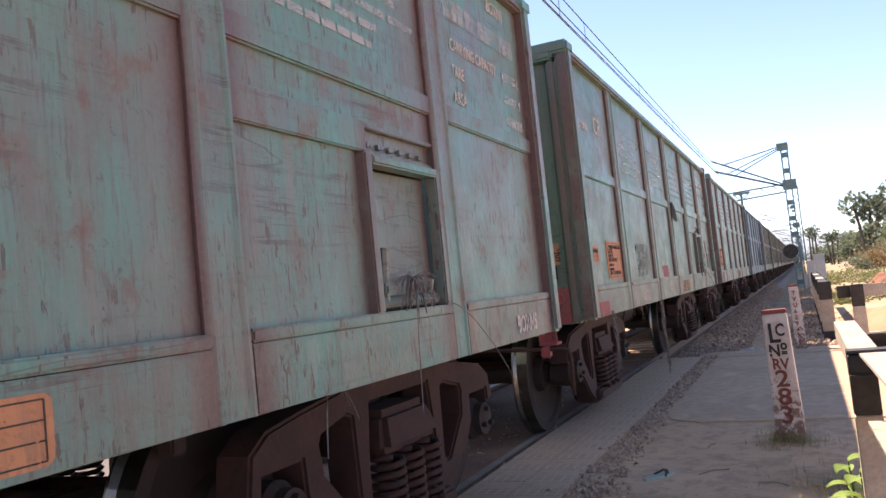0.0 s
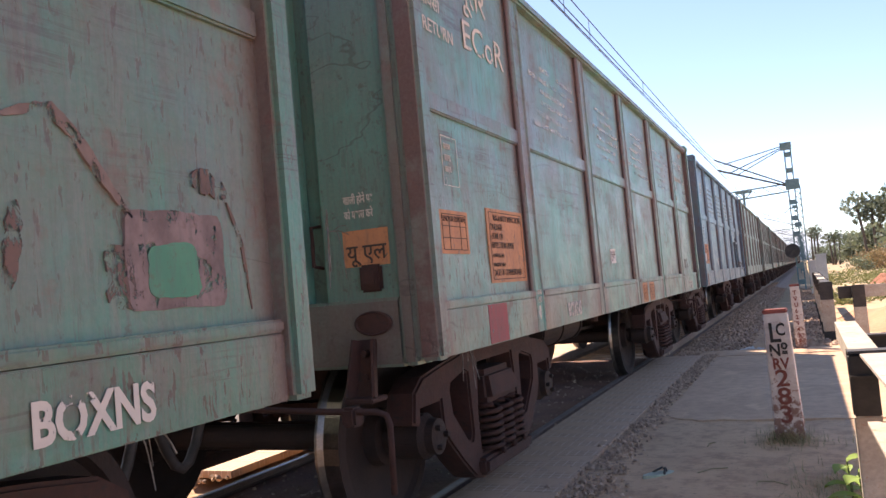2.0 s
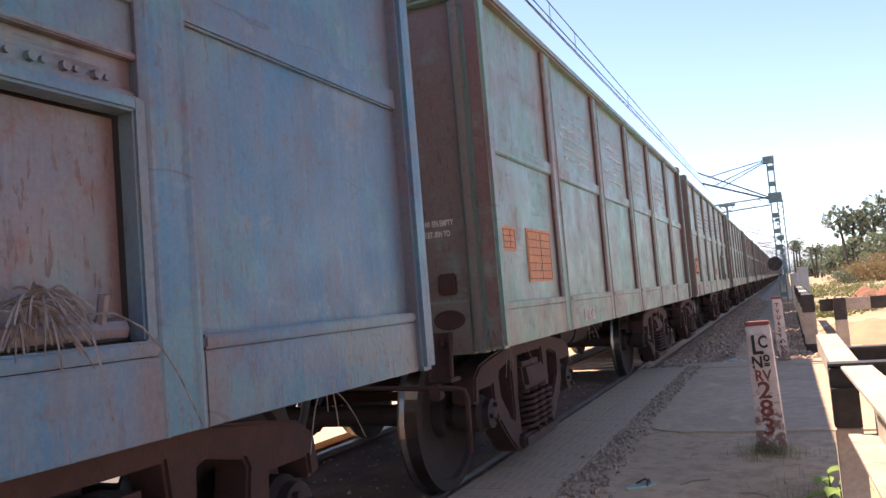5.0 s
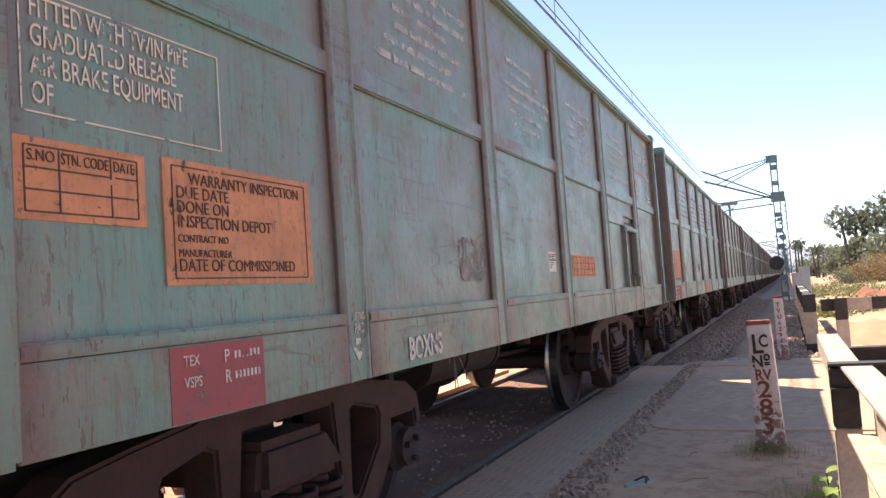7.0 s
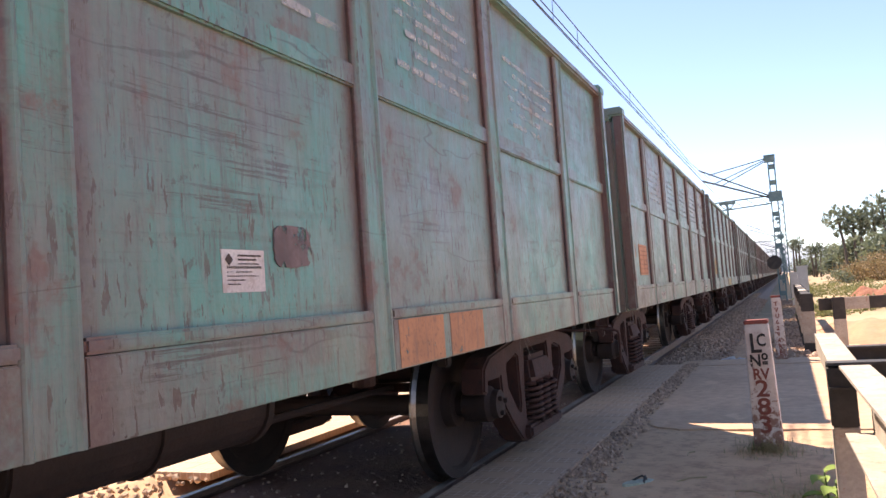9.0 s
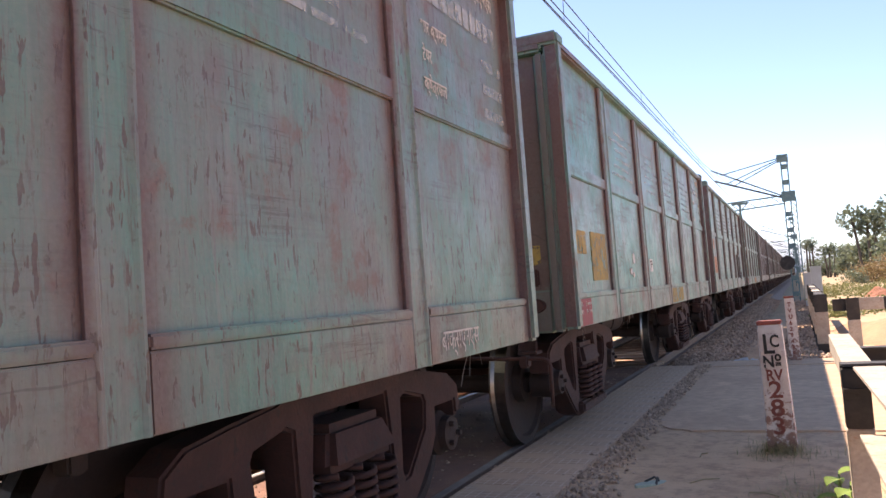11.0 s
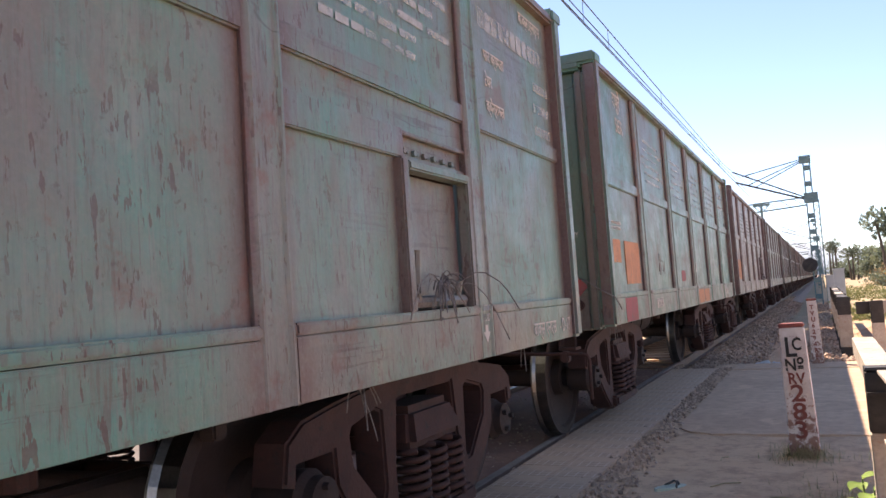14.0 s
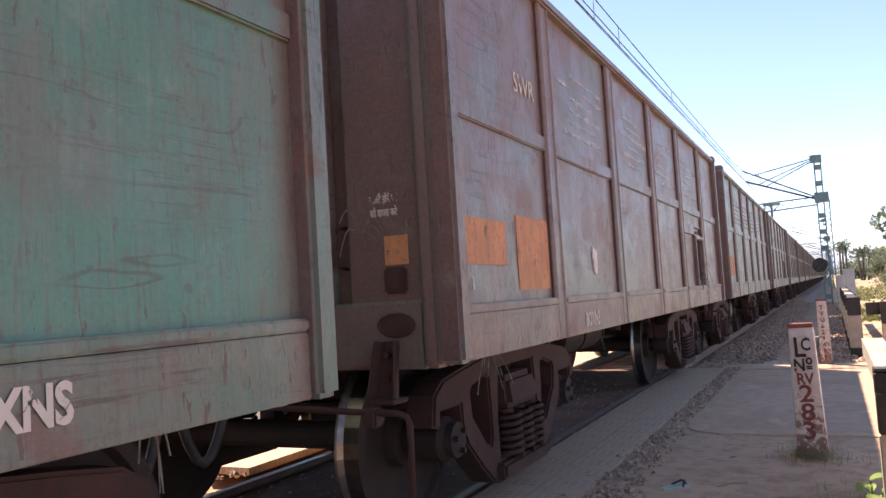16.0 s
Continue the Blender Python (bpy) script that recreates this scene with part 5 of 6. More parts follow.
# ---- markings on the wagons ----
def patch_paint(name, a, b, amount):
    """A coat brushed on over the wagon's paint, streaked with dirt and flaked through."""
    n = Nodes(name)
    v = n.coord("Object", (1, 1, 1), True)
    drip = n.coord("Object", (12, 12, 1.3), True)
    c = n.mix(n.ramp(n.noise(v, 6, 5), 0.35, 0.65), a, b)
    c = n.mix(n.ramp(n.noise(drip, 2.5, 5, 0.7), 0.48, 0.66, 0, 0.5), c, tuple(k * 0.45 + 0.06 for k in b))
    c = n.mix(n.ramp(n.noise(v, 40, 4, 0.7), 0.5, 0.7, 0, 0.4), c, (0.12, 0.07, 0.055))
    n.done(c, 0.7)
    tr = n.t.nodes.new("ShaderNodeBsdfTransparent")
    mx = n.t.nodes.new("ShaderNodeMixShader")
    wear = n.math("ADD", n.math("MULTIPLY", n.noise(v, 11, 6, 0.75, 0.6), 0.7), n.math("MULTIPLY", n.noise(drip, 3.5, 4), 0.3))
    n.t.links.new(n.ramp(wear, amount, amount + 0.04), mx.inputs[0])
    n.t.links.new(n.b.outputs[0], mx.inputs[1])
    n.t.links.new(tr.outputs[0], mx.inputs[2])
    n.t.links.new(mx.outputs[0], n.out.inputs["Surface"])
    return n.m


ORANGE = patch_paint("orange_sign_paint", (0.56, 0.235, 0.11), (0.46, 0.19, 0.09), 0.585)
PRIMER = patch_paint("red_primer_paint", (0.17, 0.085, 0.08), (0.135, 0.07, 0.066), 0.56)
YELLOW = patch_paint("yellow_sign_paint", (0.40, 0.27, 0.07), (0.34, 0.22, 0.07), 0.515)
CRIMSON = patch_paint("crimson_sign_paint", (0.34, 0.065, 0.07), (0.27, 0.07, 0.07), 0.575)
PAPER = grainy("pasted_paper", (0.72, 0.66, 0.62), (0.6, 0.52, 0.5), 9, 0.8, bump=0.2, third=(0.45, 0.36, 0.33), shift=True)
TORN = patch_paint("torn_pasted_paper", (0.26, 0.24, 0.22), (0.17, 0.145, 0.13), 0.485)
STRAP = grainy("frayed_strap", (0.12, 0.095, 0.085), (0.26, 0.22, 0.20), 20, 0.7, bump=0.1)
INK_CHALK = sign_paint("worn_chalk", (0.62, 0.60, 0.56), 0.50)
BARE = patch_paint("rubbed_bare_steel", (0.125, 0.165, 0.138), (0.115, 0.12, 0.105), 0.475)
MAUVE = patch_paint("peeled_mauve_primer", (0.235, 0.16, 0.155), (0.12, 0.078, 0.075), 0.535)
SCRAPE = patch_paint("scraped_pale_primer", (0.25, 0.165, 0.14), (0.15, 0.095, 0.08), 0.515)
SCUFF = patch_paint("rusty_scuff", (0.16, 0.085, 0.065), (0.115, 0.07, 0.06), 0.495)
HOLE = patch_paint("bright_green_patch", (0.07, 0.24, 0.15), (0.055, 0.20, 0.13), 0.66)
INK_DARK = sign_paint("dark_sign_print", (0.07, 0.045, 0.035), 0.60)


def faded_stencil():
    """Nearly worn away white stencil paint."""
    n = Nodes("faded_white_stencil")
    v = n.coord("Object", (1, 1, 1), True)
    n.done((0.50, 0.50, 0.49), 0.5)
    tr = n.t.nodes.new("ShaderNodeBsdfTransparent")
    mx = n.t.nodes.new("ShaderNodeMixShader")
    n.t.links.new(n.ramp(n.noise(v, 3.5, 5, 0.7), 0.34, 0.66, 0.42, 1.0), mx.inputs[0])
    n.t.links.new(n.b.outputs[0], mx.inputs[1])
    n.t.links.new(tr.outputs[0], mx.inputs[2])
    n.t.links.new(mx.outputs[0], n.out.inputs["Surface"])
    return n.m


FADED = faded_stencil()
PX = SIDE_X - 0.065
CACHE = {}


def surface(key):
    return {"panel": PX + 0.0012, "sill": PX + 0.038, "post": SIDE_X - 0.036}[key]


def flat_part(name, key, build, mat, parent, label=""):
    if key not in CACHE:
        CACHE[key] = mesh_of(name, build(), mat)
    ob = new(name, CACHE[key])
    ob.parent = parent
    if label:
        ob["label"] = label
    return ob


def plate(root, y0, y1, z0, z1, mat, on="panel", name="painted_plate", label="", ragged=0.0, seed=0, lift=0.0):
    """A thin painted patch on the wagon's side; y from the wagon's front end."""
    x = surface(on) + lift

    def build():
        bm = B()
        if not ragged:
            return box(bm, x - 0.012, x, M0 + y0, M0 + y1, z0, z1)
        rng = random.Random(seed)
        cy, cz, hy, hz = M0 + (y0 + y1) / 2, (z0 + z1) / 2, (y1 - y0) / 2, (z1 - z0) / 2
        ring = []
        coarse = [rng.random() for k in range(12)]
        for k in range(46):
            t = 2 * math.pi * k / 46
            c, s = math.cos(t), math.sin(t)
            k5 = 5 if ragged > 0.3 else 16
            g = k * 12 / 46
            dip = coarse[int(g)] * (1 - g % 1) + coarse[(int(g) + 1) % 12] * (g % 1)
            q = (abs(c) ** k5 + abs(s) ** k5) ** (-1 / k5) * (1 - ragged * 0.5 * (0.72 * dip + 0.28 * rng.random()))
            ring.append((cy + hy * c * q, cz + hz * s * q))
        lo = [bm.verts.new((x - 0.012, a, b)) for a, b in ring]
        hi = [bm.verts.new((x, a, b)) for a, b in ring]
        bm.faces.new(hi)
        bm.faces.new(lo[::-1])
        for k in range(46):
            bm.faces.new((lo[k], lo[(k + 1) % 46], hi[(k + 1) % 46], hi[k]))
        return bm

    return flat_part(name, (name, y0, y1, z0, z1, mat.name, on, ragged, seed, lift), build, mat, root, label)


def stroke(root, pts, width, mat, label, seed=0, lift=0.002):
    """A scrape or brush mark along points (y, z) on the panel, tapering at both ends."""
    x = surface("panel") + lift

    def build():
        bm = B()
        rng = random.Random(seed)
        line = []
        for (ya, za), (yb, zb) in zip(pts, pts[1:]):
            line += [(ya + (yb - ya) * k / 5, za + (zb - za) * k / 5) for k in range(5)]
        line.append(pts[-1])
        rows = []
        for i, (y, z) in enumerate(line):
            ya, za = line[max(0, i - 1)]
            yb, zb = line[min(len(line) - 1, i + 1)]
            d = math.hypot(yb - ya, zb - za)
            u = i / (len(line) - 1)
            h = width * 0.5 * (0.25 + 0.75 * math.sin(math.pi * u) ** 0.6) * rng.uniform(0.75, 1.15)
            oy, oz = -(zb - za) / d * h, (yb - ya) / d * h
            rows.append([bm.verts.new((q, M0 + y + k * oy, z + k * oz)) for q, k in ((x, -1), (x, 1), (x - 0.012, 1), (x - 0.012, -1))])
        for a, b in zip(rows, rows[1:]):
            for k in range(4):
                bm.faces.new((a[k], b[k], b[(k + 1) % 4], a[(k + 1) % 4]))
        bm.faces.new(rows[0])
        bm.faces.new(rows[-1][::-1])
        bmesh.ops.recalc_face_normals(bm, faces=bm.faces[:])
        return bm

    return flat_part("scrape_mark", ("scrape_mark", tuple(pts), seed), build, mat, root, label)


def ruled(parent, y0, y1, z0, z1, cols, lines, on="panel", head=0.0):
    """A printed grid: frame, columns and rows."""
    x = surface(on) + 0.0015
    t = 0.0022

    def build():
        bm = B()
        for k in range(lines + 1):
            z = z0 + (z1 - z0) * k / lines
            box(bm, x - 0.001, x, M0 + y0, M0 + y1, z - t, z + t)
        for u in (0, *cols, 1):
            y = M0 + y0 + (y1 - y0) * u
            box(bm, x - 0.001, x + 0.0004, y - t, y + t, z0, z1)
        return bm

    return tagged(flat_part("ruled_grid", ("ruled", y0, y1, z0, z1, cols, lines, on), build, INK_DARK, parent), kind="stuff")


def bars(parent, y0, y1, z, h, n, mat, on="panel", seed=0):
    """A run of writing that cannot be read, as plain upright bars."""
    x = surface(on) + 0.002

    def build():
        bm = B()
        w = (y1 - y0) / n
        for k in range(n):
            box(bm, x - 0.001, x, M0 + y0 + w * k, M0 + y0 + w * (k + (0.85 if mat is FADED else 0.5)), z, z + h)
        return bm

    return tagged(flat_part("writing", ("bars", y0, y1, z, h, n, mat.name, on), build, mat, parent), kind="stuff")


def words(parent, body, y, z, size, mat, on="panel", stretch=1.0, bold=0.0, name="lettering"):
    key = ("words", body, size, bold)
    x = surface(on) + 0.003
    if key in CACHE:
        ob = new(name, CACHE[key])
        if ob.data.materials[0] != mat:
            ob.data = ob.data.copy()
            ob.data.materials[0] = mat
        ob.parent = parent
        ob.matrix_basis = pose(x, M0 + y, z, 90, 0, 90) @ Matrix.Diagonal((stretch, 1, 1, 1))
        return ob
    ob = letters(body, size, mat, parent, (x, M0 + y, z), name, "", (90, 0, 90), stretch, bold)
    CACHE[key] = ob.data
    return ob


def end_words(parent, body, x, z, size, mat, stretch=1.0, deep=0.055):
    return letters(body, size, mat, parent, (x, Y0 + deep - 0.004, z), "lettering", "", (90, 0, 0), stretch, 0.001)


def end_plate(parent, x0, x1, z0, z1, mat, deep=0.055, label=""):
    return flat_part("end_plate", ("end", x0, x1, z0, z1, mat.name, deep), lambda: box(B(), x0, x1, Y0 + deep - 0.003, Y0 + deep + 0.01, z0, z1), mat, parent, label)


def sign_grid(root, y0=0.10, y1=0.46, z0=1.55, z1=1.705, mat=None, text=True):
    p = plate(root, y0, y1, z0, z1, mat or ORANGE, label="orange painted record plate with ruled columns", name="record_plate")
    if not text:
        ruled(p, y0 + 0.02, y1 - 0.02, z0 + 0.02, z1 - 0.02, (0.3, 0.7), 3)
    if text:
        a, b = y0 + 0.03, y1 - 0.03
        ruled(p, a, b, z0 + 0.02, z1 - 0.02, (0.28, 0.74), 3)
        s = (b - a) / 0.30
        words(p, "S.NO", a + 0.006, z1 - 0.056, 0.040, INK_DARK, stretch=0.75 * s)
        words(p, "STN. CODE", a + 0.088 * s, z1 - 0.056, 0.040, INK_DARK, stretch=0.62 * s)
        words(p, "DATE", a + 0.228 * s, z1 - 0.056, 0.040, INK_DARK, stretch=0.62 * s)
    return p


def sign_warranty(root, y0=0.70, y1=1.28, z0=1.35, z1=1.715, mat=None, text=True):
    p = plate(root, y0, y1, z0, z1, mat or ORANGE, label="orange painted inspection plate with dark lettering", name="inspection_plate")
    if not text:
        ruled(p, y0 + 0.02, y1 - 0.02, z0 + 0.02, z1 - 0.02, (0.55,), 6)
    if text:
        a, b = y0 + 0.035, y1 - 0.035
        ruled(p, a, b, z0 + 0.02, z1 - 0.02, (), 1)
        for k, (body, size) in enumerate((("    WARRANTY INSPECTION", 0.052), ("DUE DATE", 0.052), ("DONE ON", 0.052), ("INSPECTION DEPOT", 0.052), ("CONTRACT NO", 0.032), ("MANUFACTURER", 0.032), ("DATE OF COMMISSIONED", 0.052))):
            words(p, body, a + 0.012, z1 - 0.07 - k * (z1 - z0 - 0.11) / 6, size, INK_DARK, stretch=0.72 * (b - a) / 0.51)
    return p


def air_brake_box(root, y0=0.10, z0=1.81, size=0.075, w=0.68, h=0.29, ink=None):
    p = ruled(root, y0, y0 + w, z0, z0 + h, (), 1)
    p.data = p.data.copy()
    p.data.materials[0] = ink or INK_WHITE
    p.name = "stencil_frame"
    for k, body in enumerate(("FITTED WITH TWIN PIPE", "GRADUATED RELEASE", "AIR BRAKE EQUIPMENT", "OF")):
        words(p, body, y0 + 0.025, z0 + h - 0.065 - k * h * 0.235, size * h / 0.29, ink or INK_WHITE, stretch=0.62 * w / 0.68)


def red_sill(root, y0=0.25, y1=0.75, lines=2, ragged=0.0, seed=1, z0=0.972, z1=1.18):
    p = plate(root, y0, y1, z0, z1, CRIMSON, "sill", "sill_patch", "crimson painted patch with white lettering", ragged, seed)
    for k in range(lines):
        words(p, ("TEX", "VSPS", "VSPS")[k], y0 + 0.05, 1.125 - 0.06 * k, 0.042, INK_WHITE, "sill", 0.85)
        words(p, "PRR"[k], y0 + 0.22, 1.12 - 0.06 * k, 0.055, INK_WHITE, "sill", 0.9)
        bars(p, y0 + 0.27, y0 + 0.40, 1.128 - 0.06 * k, 0.022, 7, INK_WHITE, "sill")


def boxns(root, y, z=1.015, size=0.125, mat=None):
    words(root, "BOXNS", y, z, size * 1.08, mat or INK_WHITE, "sill", 0.80, 0.0045)


def sticker(root, y, z=1.36, w=0.19, h=0.145):
    p = plate(root, y, y + w, z, z + h, PAPER, name="pasted_label", label="white printed paper label")
    for k, (a, b, t) in enumerate(((0.36, 0.92, 0.006), (0.36, 0.80, 0.006), (0.36, 0.86, 0.004), (0.10, 0.93, 0.008), (0.10, 0.70, 0.004), (0.10, 0.84, 0.004), (0.10, 0.52, 0.004), (0.10, 0.40, 0.004))):
        bars(p, round(y + w * a, 3), round(y + w * b, 3), z + h * (0.84 - 0.095 * k), t, 26 - 2 * k, INK_DARK)
    x = surface("panel") + 0.002

    def diamond():
        bm = B()
        c = (M0 + y + 0.032, z + h - 0.032)
        vs = [bm.verts.new((x, c[0] + a * 0.02, c[1] + b * 0.02)) for a, b in ((1, 0), (0, 1), (-1, 0), (0, -1))]
        bm.faces.new(vs)
        return bm
    flat_part("emblem", ("diamond", y, z), diamond, INK_DARK, p)


def lifting_pad(root, post=1):
    y = POSTS[post]
    words(root, "LIFTING", y - 0.07 - 0.055, 1.20, 0.045, INK_WHITE, "post", 0.55)
    words(root, "PAD", y - 0.07 - 0.05, 1.15, 0.055, INK_WHITE, "post", 0.75)
    x = surface("post") + 0.002

    def arrow():
        bm = B()
        q = [(-0.018, 1.13), (0.018, 1.13), (0.018, 1.095), (0.045, 1.095), (0.0, 1.04), (-0.045, 1.095), (-0.018, 1.095)]
        bm.faces.new([bm.verts.new((x, Y0 + y + a, b)) for a, b in q])
        return bm
    flat_part("arrow", ("arrow", post), arrow, INK_WHITE, root)


def capacity_text(root, hindi=False, mat=None):
    m = mat or INK_WHITE
    y = POSTS[5] + 0.19
    words(root, "बाक्सएनएस" if hindi else "BOXNS", y + 0.65, 2.98, 0.11, m, stretch=0.8)
    bars(root, y - 0.04, y + 1.08, 2.76, 0.11, 11, FADED)
    for k, body in enumerate(("भार क्षमता", "टेयर", "क्षेत्रफल") if hindi else ("CARRYING CAPACITY", "TARE", "AREA")):
        words(root, body, y, 2.58 - 0.145 * k, 0.095, m, stretch=0.75)
        bars(root, y + 0.82, y + 1.14, 2.58 - 0.145 * k, 0.06, 5, FADED)


def stencil_rows(root, seed):
    """Rows of faded white stencilling high on the side that cannot be read."""
    for i in (1, 2, 3, 4):
        rng = random.Random(seed % 3 * 10 + i)
        a, b = POSTS[i] + 0.20, POSTS[i + 1] - 0.18
        for k in range(6):
            c = a + (b - a) * rng.uniform(0, 0.25)
            bars(root, round(c, 3), round(c + (b - c) * rng.uniform(0.6, 1.0), 3), round(2.36 + 0.085 * k, 3), 0.034, rng.randint(4, 7), FADED)


def strap_tuft(root, y, z, n, seed, x=None, length=0.4):
    """Frayed packing straps and wire tangled on a fitting."""
    x = PX + 0.03 if x is None else x
    rng = random.Random(seed)
    bm = B()
    for _ in range(n):
        p = Vector((x, Y0 + y + rng.uniform(-0.05, 0.05), z))
        pts = [p.copy()]
        d = Vector((rng.uniform(-0.2, 0.5), rng.uniform(-1, 1), rng.uniform(-0.2, 1.0)))
        for k in range(6):
            p = p + d * length / 6 * rng.uniform(0.6, 1.2)
            p.x = max(p.x, x - 0.02)
            d.z -= 0.32
            pts.append(p.copy())
        tube(bm, pts, rng.uniform(0.0018, 0.0036), 4)
    return tagged(part("frayed_strap", bm, STRAP, root, "tangle of frayed packing strap"), kind="stuff")


def dangling(root, y, z0, z1, count, seed):
    """Torn strips that hang from the sill almost to the ground."""
    rng = random.Random(seed)
    bm = B()
    for _ in range(count):
        p = Vector((SIDE_X - 0.03, Y0 + y + rng.uniform(-0.06, 0.04), z0))
        low = z0 + (z1 - z0) * rng.choice((0.35, 0.6, 0.9, 1.0, 1.0))
        pts = [p]
        for k in range(1, 7):
            u = k / 6
            pts.append(Vector((p.x + rng.uniform(-0.015, 0.02), p.y + 0.13 * u + rng.uniform(-0.02, 0.02), p.z + (low - p.z) * u)))
        tube(bm, pts, rng.uniform(0.003, 0.008), 5, 0.002)
    return tagged(part("torn_strap", bm, STRAP, root, "torn strips trailing from the sill"), kind="stuff")


def torn(root, y0, y1, z0, z1, seed):
    return plate(root, y0, y1, z0, z1, TORN, name="torn_poster", label="torn weathered remains of pasted paper", ragged=0.45, seed=seed, lift=0.002)


def end_marks(root, hindi, text_z, size=0.050, box_=None, mat=None, text="", red=False, socket_z=1.30):
    """Writing, plate and fittings on a wagon's front end. box_: the plate's x and z ranges."""
    front = [c for c in root.children if c.name.startswith("front_end")][0]
    if text_z:
        lines = ("खाली होने पर", "को वापस करे") if hindi else ("WHEN EMPTY", "RETURN TO")
        for k, body in enumerate(lines):
            end_words(front, body, 1.125, text_z - k * size * (1.3 if size < 0.08 else 2.0), size, INK_WHITE, 0.60 if size < 0.08 else 0.5)
    if box_:
        x0, x1, z0, z1 = box_
        end_plate(front, x0, x1, z0, z1, mat or ORANGE)
        if text:
            end_words(front, text, x0 + 0.02, z0 + 0.03, (z1 - z0) * 0.62, INK_DARK, 0.95, 0.05)
    if red:
        for c in front.children:
            if c.name.startswith("lever_bracket"):
                c.data = c.data.copy()
                c.data.materials[0] = CRIMSON
        end_plate(front, 1.03, 1.396, Z_SILL - 0.012, Z_SILL + 0.27, CRIMSON, 0.028)
    flat_part("grab_handle", "grab", lambda: tube(B(), [(0.93, Y0 + 0.13, 1.44), (0.93, Y0 + 0.05, 1.45), (0.935, Y0 + 0.045, 1.55), (0.93, Y0 + 0.05, 1.64), (0.93, Y0 + 0.13, 1.65)], 0.010, 6), RUST, front)
    flat_part("socket", ("socket", socket_z), lambda: box(box(B(), 1.19, 1.31, Y0 + 0.03, Y0 + 0.06, socket_z, socket_z + 0.13, 0.012), 1.21, 1.29, Y0 + 0.012, Y0 + 0.032, socket_z + 0.03, socket_z + 0.10, 0.008), RUST, front)
    # oval maker's plate with a raised rim
    bm = lathe(B(), [(0.02, -0.006), (0.09, -0.006), (0.10, 0.0), (0.10, 0.012), (0.09, 0.016), (0.083, 0.008), (0.02, 0.008)], (0, 0, 0), 28)
    ob = part("oval_plate", bm, CRIMSON if red else RUST, front, "oval cast steel plate")
    ob.matrix_basis = pose(1.255, Y0 + 0.024, Z_SILL + 0.185, 0, 0, -90) @ Matrix.Diagonal((1, 1, 0.58, 1))


ENDS = {   # hindi, height of the writing, its size, plate, its paint, its text, red below
    1: (True, 1.715, 0.050, (1.11, 1.342, 1.43, 1.605), ORANGE, "यू वाई", True),
    2: (True, 1.73, 0.055, (1.106, 1.354, 1.425, 1.60), ORANGE, "यू एल"),
    3: (False, 1.665, 0.046, (1.126, 1.30, 1.37, 1.50), ORANGE, "UP"),
    5: (True, 1.955, 0.055, (1.105, 1.398, 1.675, 1.805), ORANGE, "US"),
    6: (True, None, 0.050, (1.17, 1.322, 1.375, 1.53), YELLOW, "UP"),
    8: (False, None, 0.050, (1.19, 1.33, 1.463, 1.612), YELLOW),
    9: (False, 2.02, 0.10),
    10: (False, 1.715, 0.055, (1.187, 1.303, 1.449, 1.583)),
    11: (True, 1.745, 0.052, (1.194, 1.323, 1.44, 1.58)),
}
W_ = WAGONS
for n, root in W_.items():
    if n in ENDS:
        end_marks(root, *ENDS[n])
    elif n <= 16:
        end_marks(root, n % 3 == 0, 1.72, 0.050, (1.12, 1.32, 1.44, 1.58) if n % 2 else None)
    if n in (1, 2, 3, 8, 10, 11):
        strap_tuft(root, -0.03, 1.60, 7, 200 + n, 1.10, 0.34)
    stencil_rows(root, n)
    if n in (0, 1, 2, 5, 10) or n > 11 and n % 2:
        capacity_text(root)
    if n in (9, 8, 7):
        capacity_text(root, True)
    if COATS.get(n, (0, 0))[1]:
        strap_tuft(root, POSTS[4] + 1.22, 1.34, 48, n + 3, length=0.17)
        strap_tuft(root, POSTS[4] + 1.28, 1.28, 3, n + 40, length=0.7)
    if -1 <= n <= 13:
        for k, y in enumerate((0.75, 2.9, 7.2, 9.2)):
            if (n * 5 + k * 3) % 4 != 1:
                strap_tuft(root, y, 0.96, 5 + (n + k) % 4, n * 7 + k, 1.40, 0.26)
    if n > 11 or n in (4, 7):
        sign_grid(root, text=False)
        sign_warranty(root, text=False)
        if n % 2:
            sticker(root, POSTS[2] + 0.5)
        boxns(root, 2.0)

# the wagons that pass close by, each with its own signs
w = W_[0]
boxns(w, 8.91, 1.018, 0.125)
p = plate(w, 5.38, 5.785, 0.985, 1.15, ORANGE, "sill", "record_plate", "orange painted record plate on the sill", 0.06, 3)
ruled(p, 5.41, 5.76, 1.0, 1.135, (0.3, 0.65), 3, "sill")
torn(w, 7.0, 7.05, 1.93, 2.03, 3)
torn(w, 7.02, 7.07, 1.86, 1.91, 6)

w = W_[1]
air_brake_box(w, 0.12, 1.79, 0.05, 0.23, 0.25)
sign_grid(w, 0.21, 0.49, 1.425, 1.563)
sign_warranty(w, 0.81, 1.40, 1.27, 1.617)
red_sill(w, 0.18, 0.53, 0, 0.0, 1, 0.972, 1.09)
words(w, "CR", 0.80, 2.60, 0.23, INK_WHITE, stretch=1.0)
words(w, "RETURN", 0.20, 2.58, 0.10, INK_WHITE)
words(w, "16", 0.06, 1.34, 0.11, INK_CHALK)
boxns(w, 2.13)
plate(w, 2.20, 2.90, 1.26, 1.63, BARE, name="bare_patch", label="dark rubbed patch where a poster was torn off", ragged=0.25, seed=31)
torn(w, 2.33, 2.47, 1.343, 1.45, 5)
torn(w, 2.54, 2.61, 1.34, 1.39, 6)
